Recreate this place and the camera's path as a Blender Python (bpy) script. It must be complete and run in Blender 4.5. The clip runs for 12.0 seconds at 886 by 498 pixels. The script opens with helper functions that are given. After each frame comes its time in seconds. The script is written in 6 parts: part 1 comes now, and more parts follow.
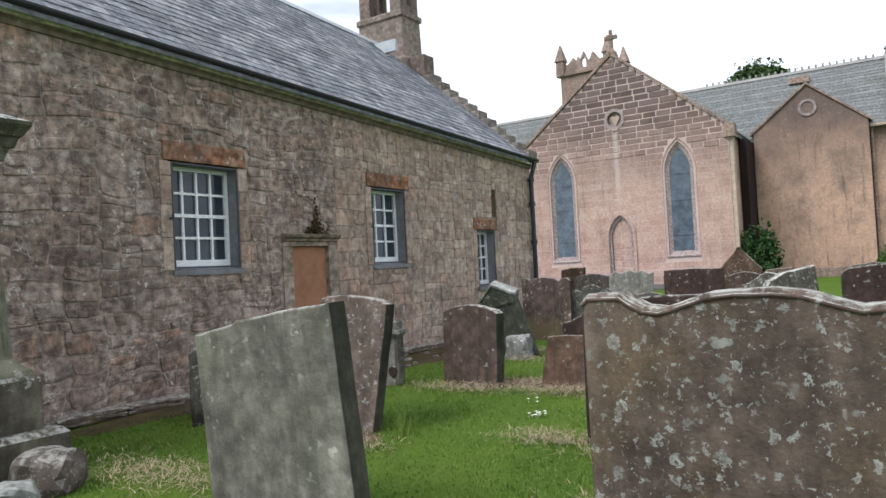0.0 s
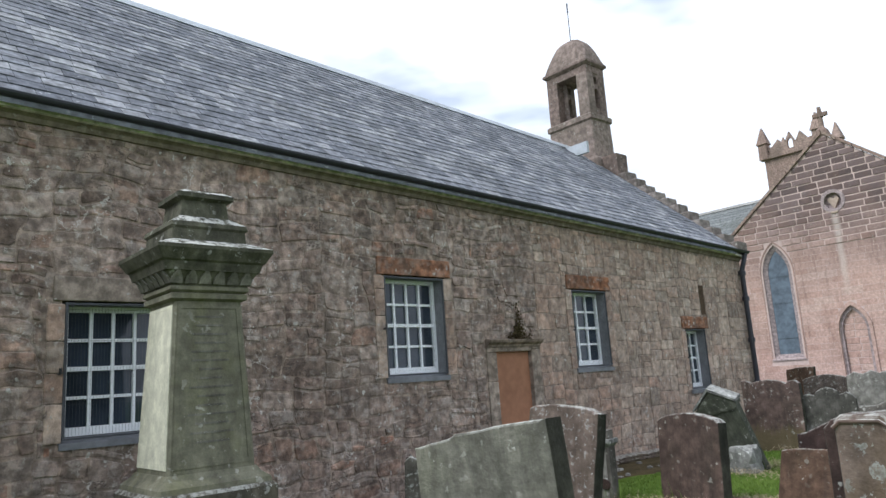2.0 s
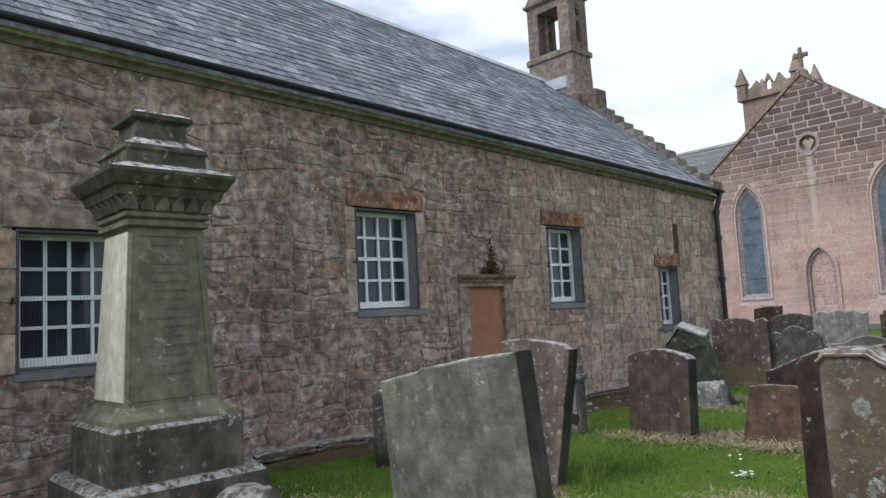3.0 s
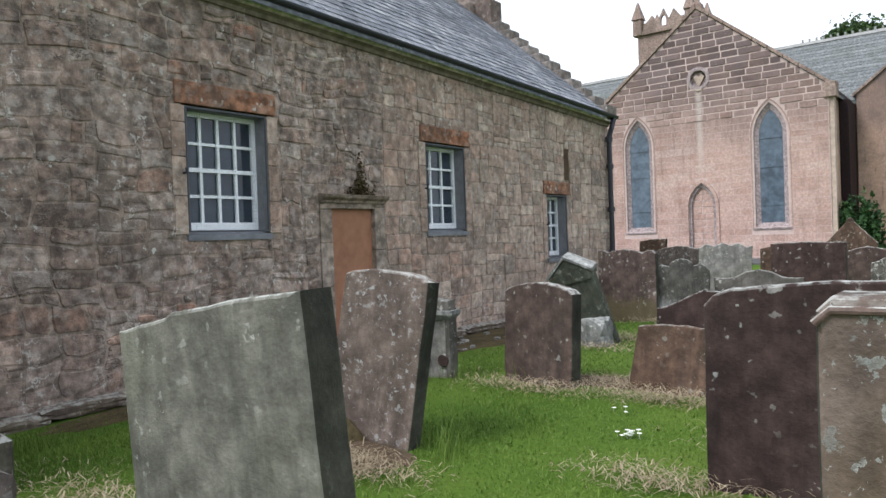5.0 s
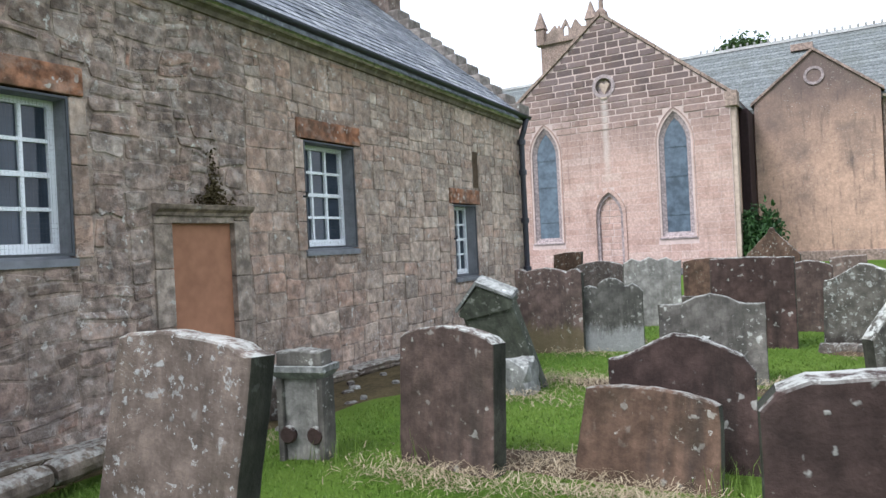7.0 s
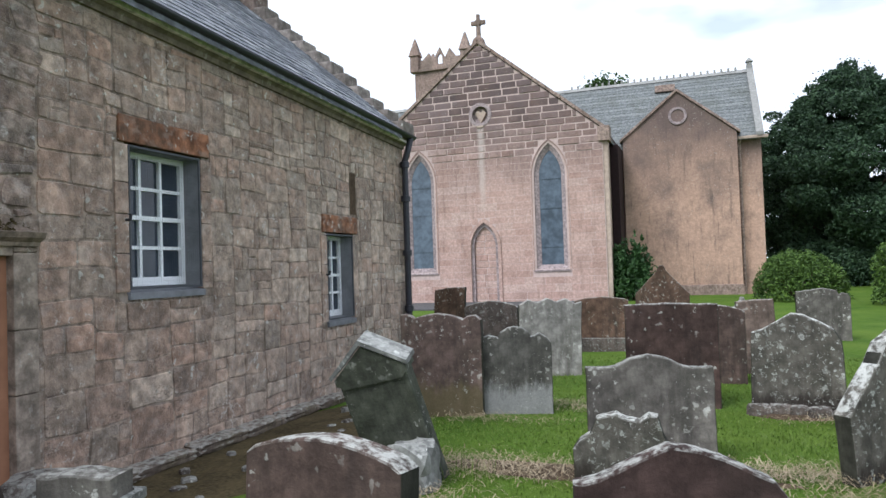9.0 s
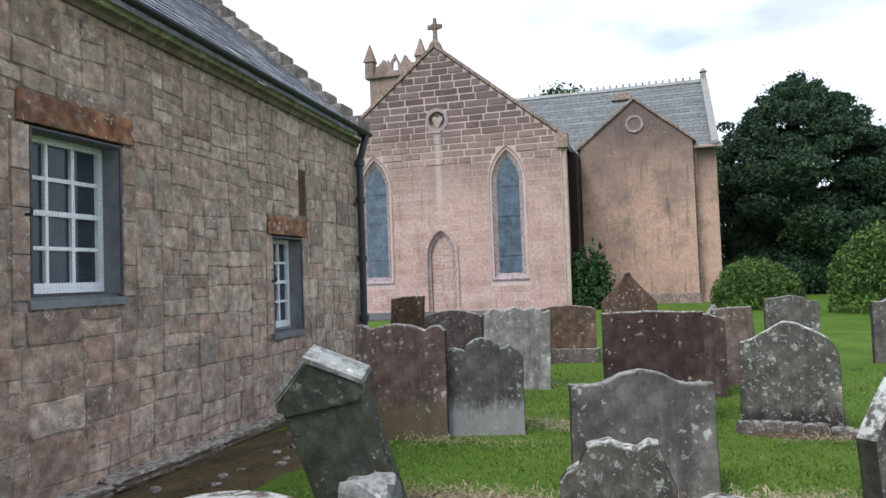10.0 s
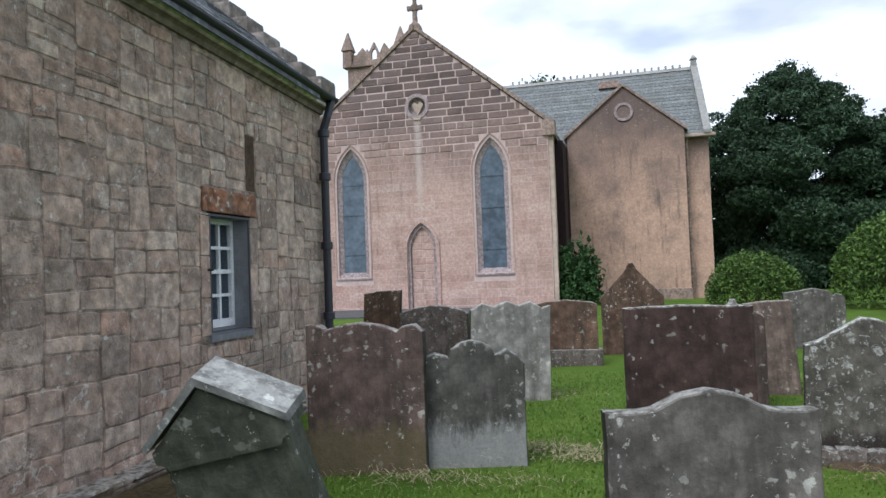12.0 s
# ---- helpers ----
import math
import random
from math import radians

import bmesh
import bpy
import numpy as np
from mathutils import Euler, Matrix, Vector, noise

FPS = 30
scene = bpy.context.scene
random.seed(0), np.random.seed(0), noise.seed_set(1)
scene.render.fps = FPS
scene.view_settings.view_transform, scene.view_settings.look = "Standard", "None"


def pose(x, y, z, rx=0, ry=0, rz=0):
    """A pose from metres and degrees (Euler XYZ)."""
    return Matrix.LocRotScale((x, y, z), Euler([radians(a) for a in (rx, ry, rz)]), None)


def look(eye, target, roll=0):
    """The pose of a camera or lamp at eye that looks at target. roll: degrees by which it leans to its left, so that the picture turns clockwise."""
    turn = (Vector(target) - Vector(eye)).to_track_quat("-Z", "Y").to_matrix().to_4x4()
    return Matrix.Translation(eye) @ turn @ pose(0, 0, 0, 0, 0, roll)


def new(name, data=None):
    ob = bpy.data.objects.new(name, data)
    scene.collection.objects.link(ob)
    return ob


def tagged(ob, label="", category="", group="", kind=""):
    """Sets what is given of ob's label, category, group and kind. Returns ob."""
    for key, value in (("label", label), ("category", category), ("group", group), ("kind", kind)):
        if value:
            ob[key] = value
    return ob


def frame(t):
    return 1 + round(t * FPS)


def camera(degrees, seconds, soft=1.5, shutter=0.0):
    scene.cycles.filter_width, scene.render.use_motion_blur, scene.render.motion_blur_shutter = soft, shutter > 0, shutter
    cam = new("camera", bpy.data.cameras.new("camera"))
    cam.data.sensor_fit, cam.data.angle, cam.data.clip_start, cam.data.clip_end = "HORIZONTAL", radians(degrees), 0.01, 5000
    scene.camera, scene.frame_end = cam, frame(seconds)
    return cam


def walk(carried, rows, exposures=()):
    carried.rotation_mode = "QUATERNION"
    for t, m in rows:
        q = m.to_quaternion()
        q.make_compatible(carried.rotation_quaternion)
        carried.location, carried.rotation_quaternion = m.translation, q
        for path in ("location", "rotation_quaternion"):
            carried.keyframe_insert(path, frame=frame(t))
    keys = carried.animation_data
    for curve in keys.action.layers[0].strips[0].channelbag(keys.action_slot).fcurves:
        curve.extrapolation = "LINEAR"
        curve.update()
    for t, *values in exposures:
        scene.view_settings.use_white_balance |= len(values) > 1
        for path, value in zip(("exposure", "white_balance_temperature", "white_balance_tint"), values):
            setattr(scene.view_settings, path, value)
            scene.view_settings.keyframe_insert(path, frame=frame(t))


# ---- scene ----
cam = camera(64.5, 12.0, soft=1.5)
PATH = [
    (0, (7.458, -0.824, 1.353), (6.37, 0.853, 1.409), -3.0),
    (0.5, (7.441, -0.844, 1.386), (6.166, 0.695, 1.47), -3.3),
    (1, (7.39, -0.774, 1.417), (5.999, 0.654, 1.582), -3.5),
    (1.5, (7.39, -0.807, 1.434), (5.934, 0.538, 1.7), -3.7),
    (2, (7.43, -0.914, 1.434), (5.96, 0.393, 1.801), -3.7),
    (2.5, (7.412, -0.906, 1.433), (5.952, 0.408, 1.811), -3.6),
    (3, (7.279, -0.732, 1.404), (5.831, 0.635, 1.592), -3.1),
    (5, (6.623, 0.512, 1.342), (5.379, 2.078, 1.318), -2.1),
    (5.5, (6.447, 0.959, 1.345), (5.232, 2.546, 1.288), -2.7),
    (6, (6.175, 1.312, 1.354), (5.025, 2.947, 1.296), -3.0),
    (6.5, (5.91, 1.684, 1.407), (4.826, 3.364, 1.367), -2.7),
    (7, (5.638, 2.187, 1.443), (4.612, 3.904, 1.438), -2.8),
    (9, (4.733, 3.623, 1.603), (4.049, 5.501, 1.658), -1.9),
    (9.5, (4.533, 3.974, 1.618), (3.926, 5.879, 1.673), -1.8),
    (10, (4.403, 4.369, 1.554), (3.843, 6.287, 1.633), -2.0),
    (10.5, (4.281, 4.761, 1.516), (3.746, 6.686, 1.619), -2.2),
    (11, (4.188, 5.119, 1.51), (3.663, 7.045, 1.628), -2.4),
    (11.5, (4.085, 5.6, 1.476), (3.562, 7.527, 1.583), -2.4),
    (12, (3.969, 5.941, 1.452), (3.46, 7.874, 1.522), -2.1),
]
walk(cam, [(t, look(eye, target, roll)) for t, eye, target, roll in PATH],
     [(0.0, 0.2, 6200, 10), (1.0, 0.26, 6150, 10), (2.0, 0.15, 6000, 10), (2.5, 0.06, 6000, 10), (3.0, -0.08, 6000, 10), (5.0, 0.3, 6050, 10), (6.0, 0.5, 5950, 10), (7.0, 0.58, 5850, 10),
      (9.0, 0.22, 5900, 10), (10.5, 0.16, 5900, 10), (12.0, 0.02, 5850, 10)])

# sky, sun and exposure
def build_world():
    w = bpy.data.worlds.new("overcast_sky")
    scene.world = w
    w.use_nodes = True
    nt = w.node_tree
    nt.nodes.clear()
    out = nt.nodes.new("ShaderNodeOutputWorld")
    bg = nt.nodes.new("ShaderNodeBackground")
    sky = nt.nodes.new("ShaderNodeTexSky")
    sky.sky_type = "NISHITA"
    sky.sun_disc = False
    sky.sun_elevation = radians(52)
    sky.sun_rotation = radians(207)
    sky_dim = nt.nodes.new("ShaderNodeVectorMath")
    sky_dim.operation = "SCALE"
    sky_dim.inputs["Scale"].default_value = 0.13
    co = nt.nodes.new("ShaderNodeTexCoord")
    mp = nt.nodes.new("ShaderNodeMapping")
    mp.inputs["Scale"].default_value = (1.3, 1.3, 3.6)
    mp.inputs["Location"].default_value = (0.35, 0.2, 0.1)
    n1 = nt.nodes.new("ShaderNodeTexNoise")
    n1.inputs["Scale"].default_value = 2.3
    n1.inputs["Detail"].default_value = 4
    n1.inputs["Roughness"].default_value = 0.5
    thick = nt.nodes.new("ShaderNodeValToRGB")
    thick.color_ramp.elements[0].position = 0.29
    thick.color_ramp.elements[0].color = (0.55, 0.55, 0.55, 1)
    thick.color_ramp.elements[1].position = 0.39
    thick.color_ramp.elements[1].color = (1, 1, 1, 1)
    n2 = nt.nodes.new("ShaderNodeTexNoise")
    n2.inputs["Scale"].default_value = 3.1
    n2.inputs["Detail"].default_value = 5
    tone = nt.nodes.new("ShaderNodeValToRGB")
    tone.color_ramp.elements[0].position = 0.34
    tone.color_ramp.elements[0].color = (0.76, 0.81, 0.87, 1)
    tone.color_ramp.elements[1].position = 0.5
    tone.color_ramp.elements[1].color = (1.04, 1.08, 1.15, 1)
    mix = nt.nodes.new("ShaderNodeMix")
    mix.data_type = "RGBA"
    bg.inputs["Strength"].default_value = 1.02
    L = nt.links.new
    L(co.outputs["Generated"], mp.inputs["Vector"])
    L(mp.outputs["Vector"], n1.inputs["Vector"])
    L(mp.outputs["Vector"], n2.inputs["Vector"])
    L(n1.outputs["Fac"], thick.inputs["Fac"])
    L(n2.outputs["Fac"], tone.inputs["Fac"])
    L(sky.outputs["Color"], sky_dim.inputs[0])
    L(thick.outputs["Color"], mix.inputs["Factor"])
    L(sky_dim.outputs["Vector"], mix.inputs["A"])
    L(tone.outputs["Color"], mix.inputs["B"])
    L(mix.outputs["Result"], bg.inputs["Color"])
    L(bg.outputs["Background"], out.inputs["Surface"])
    sun = new("sun", bpy.data.lights.new("sun", "SUN"))
    sun.data.energy = 2.7
    sun.data.angle = radians(24)
    sun.data.color = (1.0, 0.975, 0.94)
    sun.matrix_world = look((-16, -32, 42), (0, 0, 0))


build_world()


# materials
def nodes_of(name):
    m = bpy.data.materials.new(name)
    m.use_nodes = True
    nt = m.node_tree
    return m, nt, nt.nodes["Principled BSDF"]


def noise_node(nt, vec, scale, detail=4.0, rough=0.55, stretch=None):
    if stretch:
        mp = nt.nodes.new("ShaderNodeMapping")
        mp.inputs["Scale"].default_value = stretch
        nt.links.new(vec, mp.inputs["Vector"])
        vec = mp.outputs["Vector"]
    n = nt.nodes.new("ShaderNodeTexNoise")
    n.inputs["Scale"].default_value = scale
    n.inputs["Detail"].default_value = detail
    n.inputs["Roughness"].default_value = rough
    nt.links.new(vec, n.inputs["Vector"])
    return n.outputs["Fac"]


def ramp_node(nt, fac, stops):
    r = nt.nodes.new("ShaderNodeValToRGB")
    el = r.color_ramp.elements
    while len(el) < len(stops):
        el.new(0.5)
    for e, (p, c) in zip(el, stops):
        e.position = p
        e.color = (c, c, c, 1) if isinstance(c, (int, float)) else (*c, 1)
    nt.links.new(fac, r.inputs["Fac"])
    return r.outputs["Color"]


def mix_node(nt, fac, a, b, blend="MIX"):
    m = nt.nodes.new("ShaderNodeMix")
    m.data_type = "RGBA"
    m.blend_type = blend
    for sock, v in (("Factor", fac), ("A", a), ("B", b)):
        if isinstance(v, tuple):
            m.inputs[sock].default_value = (*v, 1)
        elif isinstance(v, (int, float)):
            m.inputs[sock].default_value = v
        else:
            nt.links.new(v, m.inputs[sock])
    return m.outputs["Result"]


def math_node(nt, op, a, b=0.0):
    m = nt.nodes.new("ShaderNodeMath")
    m.operation = op
    for i, v in enumerate((a, b)):
        if isinstance(v, (int, float)):
            m.inputs[i].default_value = v
        else:
            nt.links.new(v, m.inputs[i])
    return m.outputs["Value"]


def bump_node(nt, bsdf, height, strength, distance):
    b = nt.nodes.new("ShaderNodeBump")
    b.inputs["Strength"].default_value = strength
    b.inputs["Distance"].default_value = distance
    nt.links.new(height, b.inputs["Height"])
    nt.links.new(b.outputs["Normal"], bsdf.inputs["Normal"])


def piece_random(nt):
    """A random number for each piece, whether an object or an island of a joined mesh."""
    oi = nt.nodes.new("ShaderNodeObjectInfo")
    ge = nt.nodes.new("ShaderNodeNewGeometry")
    s = math_node(nt, "ADD", oi.outputs["Random"], ge.outputs["Random Per Island"])
    return math_node(nt, "FRACT", s)


def masonry_mat(name, stops, stain=(0.09, 0.075, 0.06), stain_amount=0.6, lichen=0.5, lichen_col=(0.52, 0.51, 0.46),
                bump=0.6, grain=55.0, moss=None, top_dark=None, streak=0.5, discs=0.0, disc_scale=11.0, crust=0.0, runs=None, mottle=0.55, veins=0.0, patches=0.0, pale_runs=0.0, foot=None, sheen=0.0, cracks=0.0):
    """Weathered stone: colour by piece, stains, vertical streaks, pale lichen flecks, grain and pitting."""
    m, nt, b = nodes_of(name)
    co = nt.nodes.new("ShaderNodeTexCoord").outputs["Object"]
    rnd = piece_random(nt)
    col = ramp_node(nt, rnd, stops)
    tone = noise_node(nt, co, 9.0, 5)
    col = mix_node(nt, mottle, col, ramp_node(nt, tone, [(0.36, 0.42), (0.5, 0.95), (0.64, 1.6)]), "MULTIPLY")
    if top_dark:
        # sooty weathering of the upper courses
        z0, z1, dark = top_dark
        sep = nt.nodes.new("ShaderNodeSeparateXYZ")
        nt.links.new(co, sep.inputs["Vector"])
        wob = math_node(nt, "MULTIPLY", noise_node(nt, co, 0.55, 5, 0.6), 5.0)
        zz = math_node(nt, "ADD", sep.outputs["Z"], math_node(nt, "SUBTRACT", wob, 2.5))
        mr = nt.nodes.new("ShaderNodeMapRange")
        mr.inputs["From Min"].default_value = z0
        mr.inputs["From Max"].default_value = z1
        nt.links.new(zz, mr.inputs["Value"])
        dk = mix_node(nt, rnd, tuple(v * 0.7 for v in dark), tuple(v * 1.35 for v in dark))
        col = mix_node(nt, mr.outputs["Result"], col, dk)
    big = noise_node(nt, co, 0.9, 6, 0.62)
    col = mix_node(nt, math_node(nt, "MULTIPLY", ramp_node(nt, big, [(0.48, 0.0), (0.72, 1.0)]), stain_amount), col, stain)
    strk = noise_node(nt, co, 2.4, 5, 0.6, (2.2, 2.2, 0.28))
    col = mix_node(nt, math_node(nt, "MULTIPLY", ramp_node(nt, strk, [(0.55, 0.0), (0.75, 1.0)]), streak), col, tuple(v * 0.8 for v in stain))
    if moss:
        mo = noise_node(nt, co, 1.7, 6, 0.65)
        col = mix_node(nt, math_node(nt, "MULTIPLY", ramp_node(nt, mo, [(0.5, 0.0), (0.66, 1.0)]), moss[0]), col, moss[1])
    spot = noise_node(nt, co, 13.0, 3, 0.5)
    patch = noise_node(nt, co, 2.1, 3, 0.5)
    fleck = math_node(nt, "MULTIPLY", ramp_node(nt, spot, [(0.63, 0.0), (0.67, 1.0)]), ramp_node(nt, patch, [(0.42, 0.0), (0.6, 1.0)]))
    col = mix_node(nt, math_node(nt, "MULTIPLY", fleck, lichen), col, lichen_col)
    if patches:
        # flaked and weathered faces that ignore the joints
        p1 = noise_node(nt, co, 4.2, 6, 0.68)
        col = mix_node(nt, math_node(nt, "MULTIPLY", ramp_node(nt, p1, [(0.38, 1.0), (0.5, 0.0)]), patches), col, (0.13, 0.104, 0.088))
        p2 = noise_node(nt, co, 5.3, 6, 0.66, (1.0, 1.0, 1.4))
        col = mix_node(nt, math_node(nt, "MULTIPLY", ramp_node(nt, p2, [(0.51, 0.0), (0.62, 1.0)]), patches * 0.7), col, (0.42, 0.37, 0.33))
    if pale_runs:
        pr = noise_node(nt, co, 2.3, 6, 0.68, (1.5, 1.5, 0.4))
        col = mix_node(nt, pale_runs, col, ramp_node(nt, pr, [(0.34, 0.5), (0.5, 0.95), (0.66, 1.6)]), "MULTIPLY")
    if foot:
        # ragged tide mark above the turf
        sepf = nt.nodes.new("ShaderNodeSeparateXYZ")
        nt.links.new(co, sepf.inputs["Vector"])
        edge = math_node(nt, "ADD", sepf.outputs["Z"], math_node(nt, "MULTIPLY", math_node(nt, "SUBTRACT", noise_node(nt, co, 8.0, 6, 0.75, (1.0, 1.0, 0.35)), 0.5), -0.7))
        fm = nt.nodes.new("ShaderNodeMapRange")
        fm.inputs["From Min"].default_value = foot[0] + 0.09
        fm.inputs["From Max"].default_value = foot[0] - 0.05
        nt.links.new(edge, fm.inputs["Value"])
        col = mix_node(nt, math_node(nt, "MULTIPLY", fm.outputs["Result"], foot[2]), col, foot[1])
    if cracks:
        # dark ragged beds and cavities between flaking layers
        cr = ramp_node(nt, noise_node(nt, co, 1.9, 7, 0.66, (1.0, 1.0, 2.2)), [(0.478, 0.0), (0.495, 1.0), (0.51, 0.0)])
        cm = ramp_node(nt, noise_node(nt, co, 1.3, 5, 0.65), [(0.53, 0.0), (0.6, 1.0)])
        col = mix_node(nt, cracks * 0.8, col, ramp_node(nt, noise_node(nt, co, 1.7, 6, 0.66), [(0.33, 0.45), (0.5, 0.98), (0.67, 1.55)]), "MULTIPLY")
        col = mix_node(nt, math_node(nt, "MULTIPLY", math_node(nt, "MULTIPLY", cr, cm), cracks), col, (0.055, 0.042, 0.034))
    if veins:
        # pale smears of old pointing
        vn = ramp_node(nt, noise_node(nt, co, 2.6, 6, 0.6), [(0.48, 0.0), (0.495, 1.0), (0.51, 0.0)])
        vm = ramp_node(nt, noise_node(nt, co, 1.6, 5, 0.7), [(0.54, 0.0), (0.6, 1.0)])
        col = mix_node(nt, math_node(nt, "MULTIPLY", math_node(nt, "MULTIPLY", vn, vm), veins), col, (0.58, 0.54, 0.49))
    if discs:
        # ragged lichen colonies of many sizes, thinner in the middle
        for sc, th, keep in ((disc_scale * 0.8, 0.26, 0.4), (disc_scale * 1.5, 0.34, 0.5), (disc_scale * 3.0, 0.36, 0.55)):
            bend = nt.nodes.new("ShaderNodeTexNoise")
            bend.inputs["Scale"].default_value = 24.0
            bend.inputs["Detail"].default_value = 5.0
            bend.inputs["Roughness"].default_value = 0.7
            nt.links.new(co, bend.inputs["Vector"])
            off = nt.nodes.new("ShaderNodeVectorMath")
            off.operation = "MULTIPLY_ADD"
            nt.links.new(bend.outputs["Color"], off.inputs[0])
            off.inputs[1].default_value = (0.13, 0.13, 0.13)
            nt.links.new(co, off.inputs[2])
            vo = nt.nodes.new("ShaderNodeTexVoronoi")
            vo.inputs["Scale"].default_value = sc
            nt.links.new(off.outputs["Vector"], vo.inputs["Vector"])
            sepc = nt.nodes.new("ShaderNodeSeparateColor")
            nt.links.new(vo.outputs["Color"], sepc.inputs["Color"])
            size = math_node(nt, "MULTIPLY", sepc.outputs["Red"], th)
            rim = math_node(nt, "SUBTRACT", size, vo.outputs["Distance"])
            inside = ramp_node(nt, math_node(nt, "MULTIPLY", rim, 6.0), [(0.0, 0.0), (0.06, 1.0), (0.45, 0.75), (1.0, 0.45)])
            broken = ramp_node(nt, noise_node(nt, co, 42.0, 4, 0.7), [(0.36, 0.25), (0.5, 1.0)])
            some = math_node(nt, "GREATER_THAN", math_node(nt, "ADD", patch, math_node(nt, "MULTIPLY", sepc.outputs["Green"], 0.4)), 1.2 - discs * 0.5)
            grown = math_node(nt, "MULTIPLY", math_node(nt, "MULTIPLY", inside, broken), some)
            col = mix_node(nt, math_node(nt, "MULTIPLY", grown, keep + 0.35), col, mix_node(nt, sepc.outputs["Blue"], tuple(v * 0.65 for v in lichen_col), tuple(min(0.75, v * 1.3) for v in lichen_col)))
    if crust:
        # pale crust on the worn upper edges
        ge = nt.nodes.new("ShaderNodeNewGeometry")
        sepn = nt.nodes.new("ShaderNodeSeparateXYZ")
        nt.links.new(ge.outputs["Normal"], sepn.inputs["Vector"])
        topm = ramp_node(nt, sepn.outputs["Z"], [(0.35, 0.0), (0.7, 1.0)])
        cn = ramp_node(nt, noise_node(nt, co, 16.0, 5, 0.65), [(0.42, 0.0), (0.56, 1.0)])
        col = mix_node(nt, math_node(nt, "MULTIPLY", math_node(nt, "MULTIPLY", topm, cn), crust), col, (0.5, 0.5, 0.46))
    if runs:
        # pale lime run below a ledge
        sepr = nt.nodes.new("ShaderNodeSeparateXYZ")
        nt.links.new(co, sepr.inputs["Vector"])
        dx = math_node(nt, "ABSOLUTE", math_node(nt, "SUBTRACT", math_node(nt, "ADD", sepr.outputs["X"], math_node(nt, "MULTIPLY", noise_node(nt, co, 1.5, 3), 0.16)), runs[0] + 0.08))
        side = ramp_node(nt, dx, [(0.06, 1.0), (0.2, 0.0)])
        zz = nt.nodes.new("ShaderNodeMapRange")
        zz.inputs["From Min"].default_value = runs[1]
        zz.inputs["From Max"].default_value = runs[2]
        nt.links.new(sepr.outputs["Z"], zz.inputs["Value"])
        ends = ramp_node(nt, zz.outputs["Result"], [(0.0, 0.0), (0.25, 0.6), (0.97, 0.9), (1.0, 0.0)])
        col = mix_node(nt, math_node(nt, "MULTIPLY", math_node(nt, "MULTIPLY", side, ends), 0.6), col, (0.62, 0.55, 0.5))
    fine = noise_node(nt, co, grain, 4, 0.7)
    col = mix_node(nt, 0.35, col, ramp_node(nt, fine, [(0.3, 0.6), (0.7, 1.35)]), "MULTIPLY")
    nt.links.new(col, b.inputs["Base Color"])
    b.inputs["Roughness"].default_value = 0.92
    b.inputs["Specular IOR Level"].default_value = 0.2
    b.inputs["Sheen Weight"].default_value = sheen
    b.inputs["Sheen Roughness"].default_value = 0.45
    b.inputs["Sheen Tint"].default_value = (1.0, 0.92, 0.84, 1.0)
    h = math_node(nt, "ADD", math_node(nt, "MULTIPLY", fine, 0.35), math_node(nt, "ADD", tone, math_node(nt, "MULTIPLY", fleck, 0.15)))
    bump_node(nt, b, h, bump, 0.02)
    return m


def plain_mat(name, col, rough=0.6, var=0.25, scale=20.0, metal=0.0, bump=0.15, spec=0.4):
    m, nt, b = nodes_of(name)
    co = nt.nodes.new("ShaderNodeTexCoord").outputs["Object"]
    n1 = noise_node(nt, co, scale, 5)
    n2 = noise_node(nt, co, scale * 0.12, 4)
    v = math_node(nt, "ADD", math_node(nt, "MULTIPLY", n1, 0.5), math_node(nt, "MULTIPLY", n2, 0.5))
    c = mix_node(nt, 1.0, col, ramp_node(nt, v, [(0.35, 1 - var), (0.65, 1 + var)]), "MULTIPLY")
    nt.links.new(c, b.inputs["Base Color"])
    b.inputs["Roughness"].default_value = rough
    b.inputs["Metallic"].default_value = metal
    b.inputs["Specular IOR Level"].default_value = spec
    bump_node(nt, b, n1, bump, 0.01)
    return m


def leaf_mat(name, dark, light):
    m, nt, b = nodes_of(name)
    co = nt.nodes.new("ShaderNodeTexCoord").outputs["Object"]
    ge = nt.nodes.new("ShaderNodeNewGeometry")
    v = math_node(nt, "ADD", math_node(nt, "MULTIPLY", ge.outputs["Random Per Island"], 0.6), math_node(nt, "MULTIPLY", noise_node(nt, co, 0.8, 3), 0.5))
    nt.links.new(ramp_node(nt, v, [(0.2, dark), (0.95, light)]), b.inputs["Base Color"])
    b.inputs["Roughness"].default_value = 0.6
    b.inputs["Specular IOR Level"].default_value = 0.25
    return m


def lawn_mat():
    m, nt, b = nodes_of("lawn")
    co = nt.nodes.new("ShaderNodeTexCoord").outputs["Object"]
    a = noise_node(nt, co, 0.7, 5, 0.6)
    f = noise_node(nt, co, 45.0, 4, 0.7)
    c = ramp_node(nt, a, [(0.3, (0.055, 0.105, 0.014)), (0.5, (0.08, 0.138, 0.018)), (0.72, (0.112, 0.165, 0.027))])
    c = mix_node(nt, 0.6, c, ramp_node(nt, f, [(0.3, 0.5), (0.7, 1.4)]), "MULTIPLY")
    nt.links.new(c, b.inputs["Base Color"])
    b.inputs["Roughness"].default_value = 0.95
    b.inputs["Specular IOR Level"].default_value = 0.1
    bump_node(nt, b, f, 0.8, 0.03)
    return m


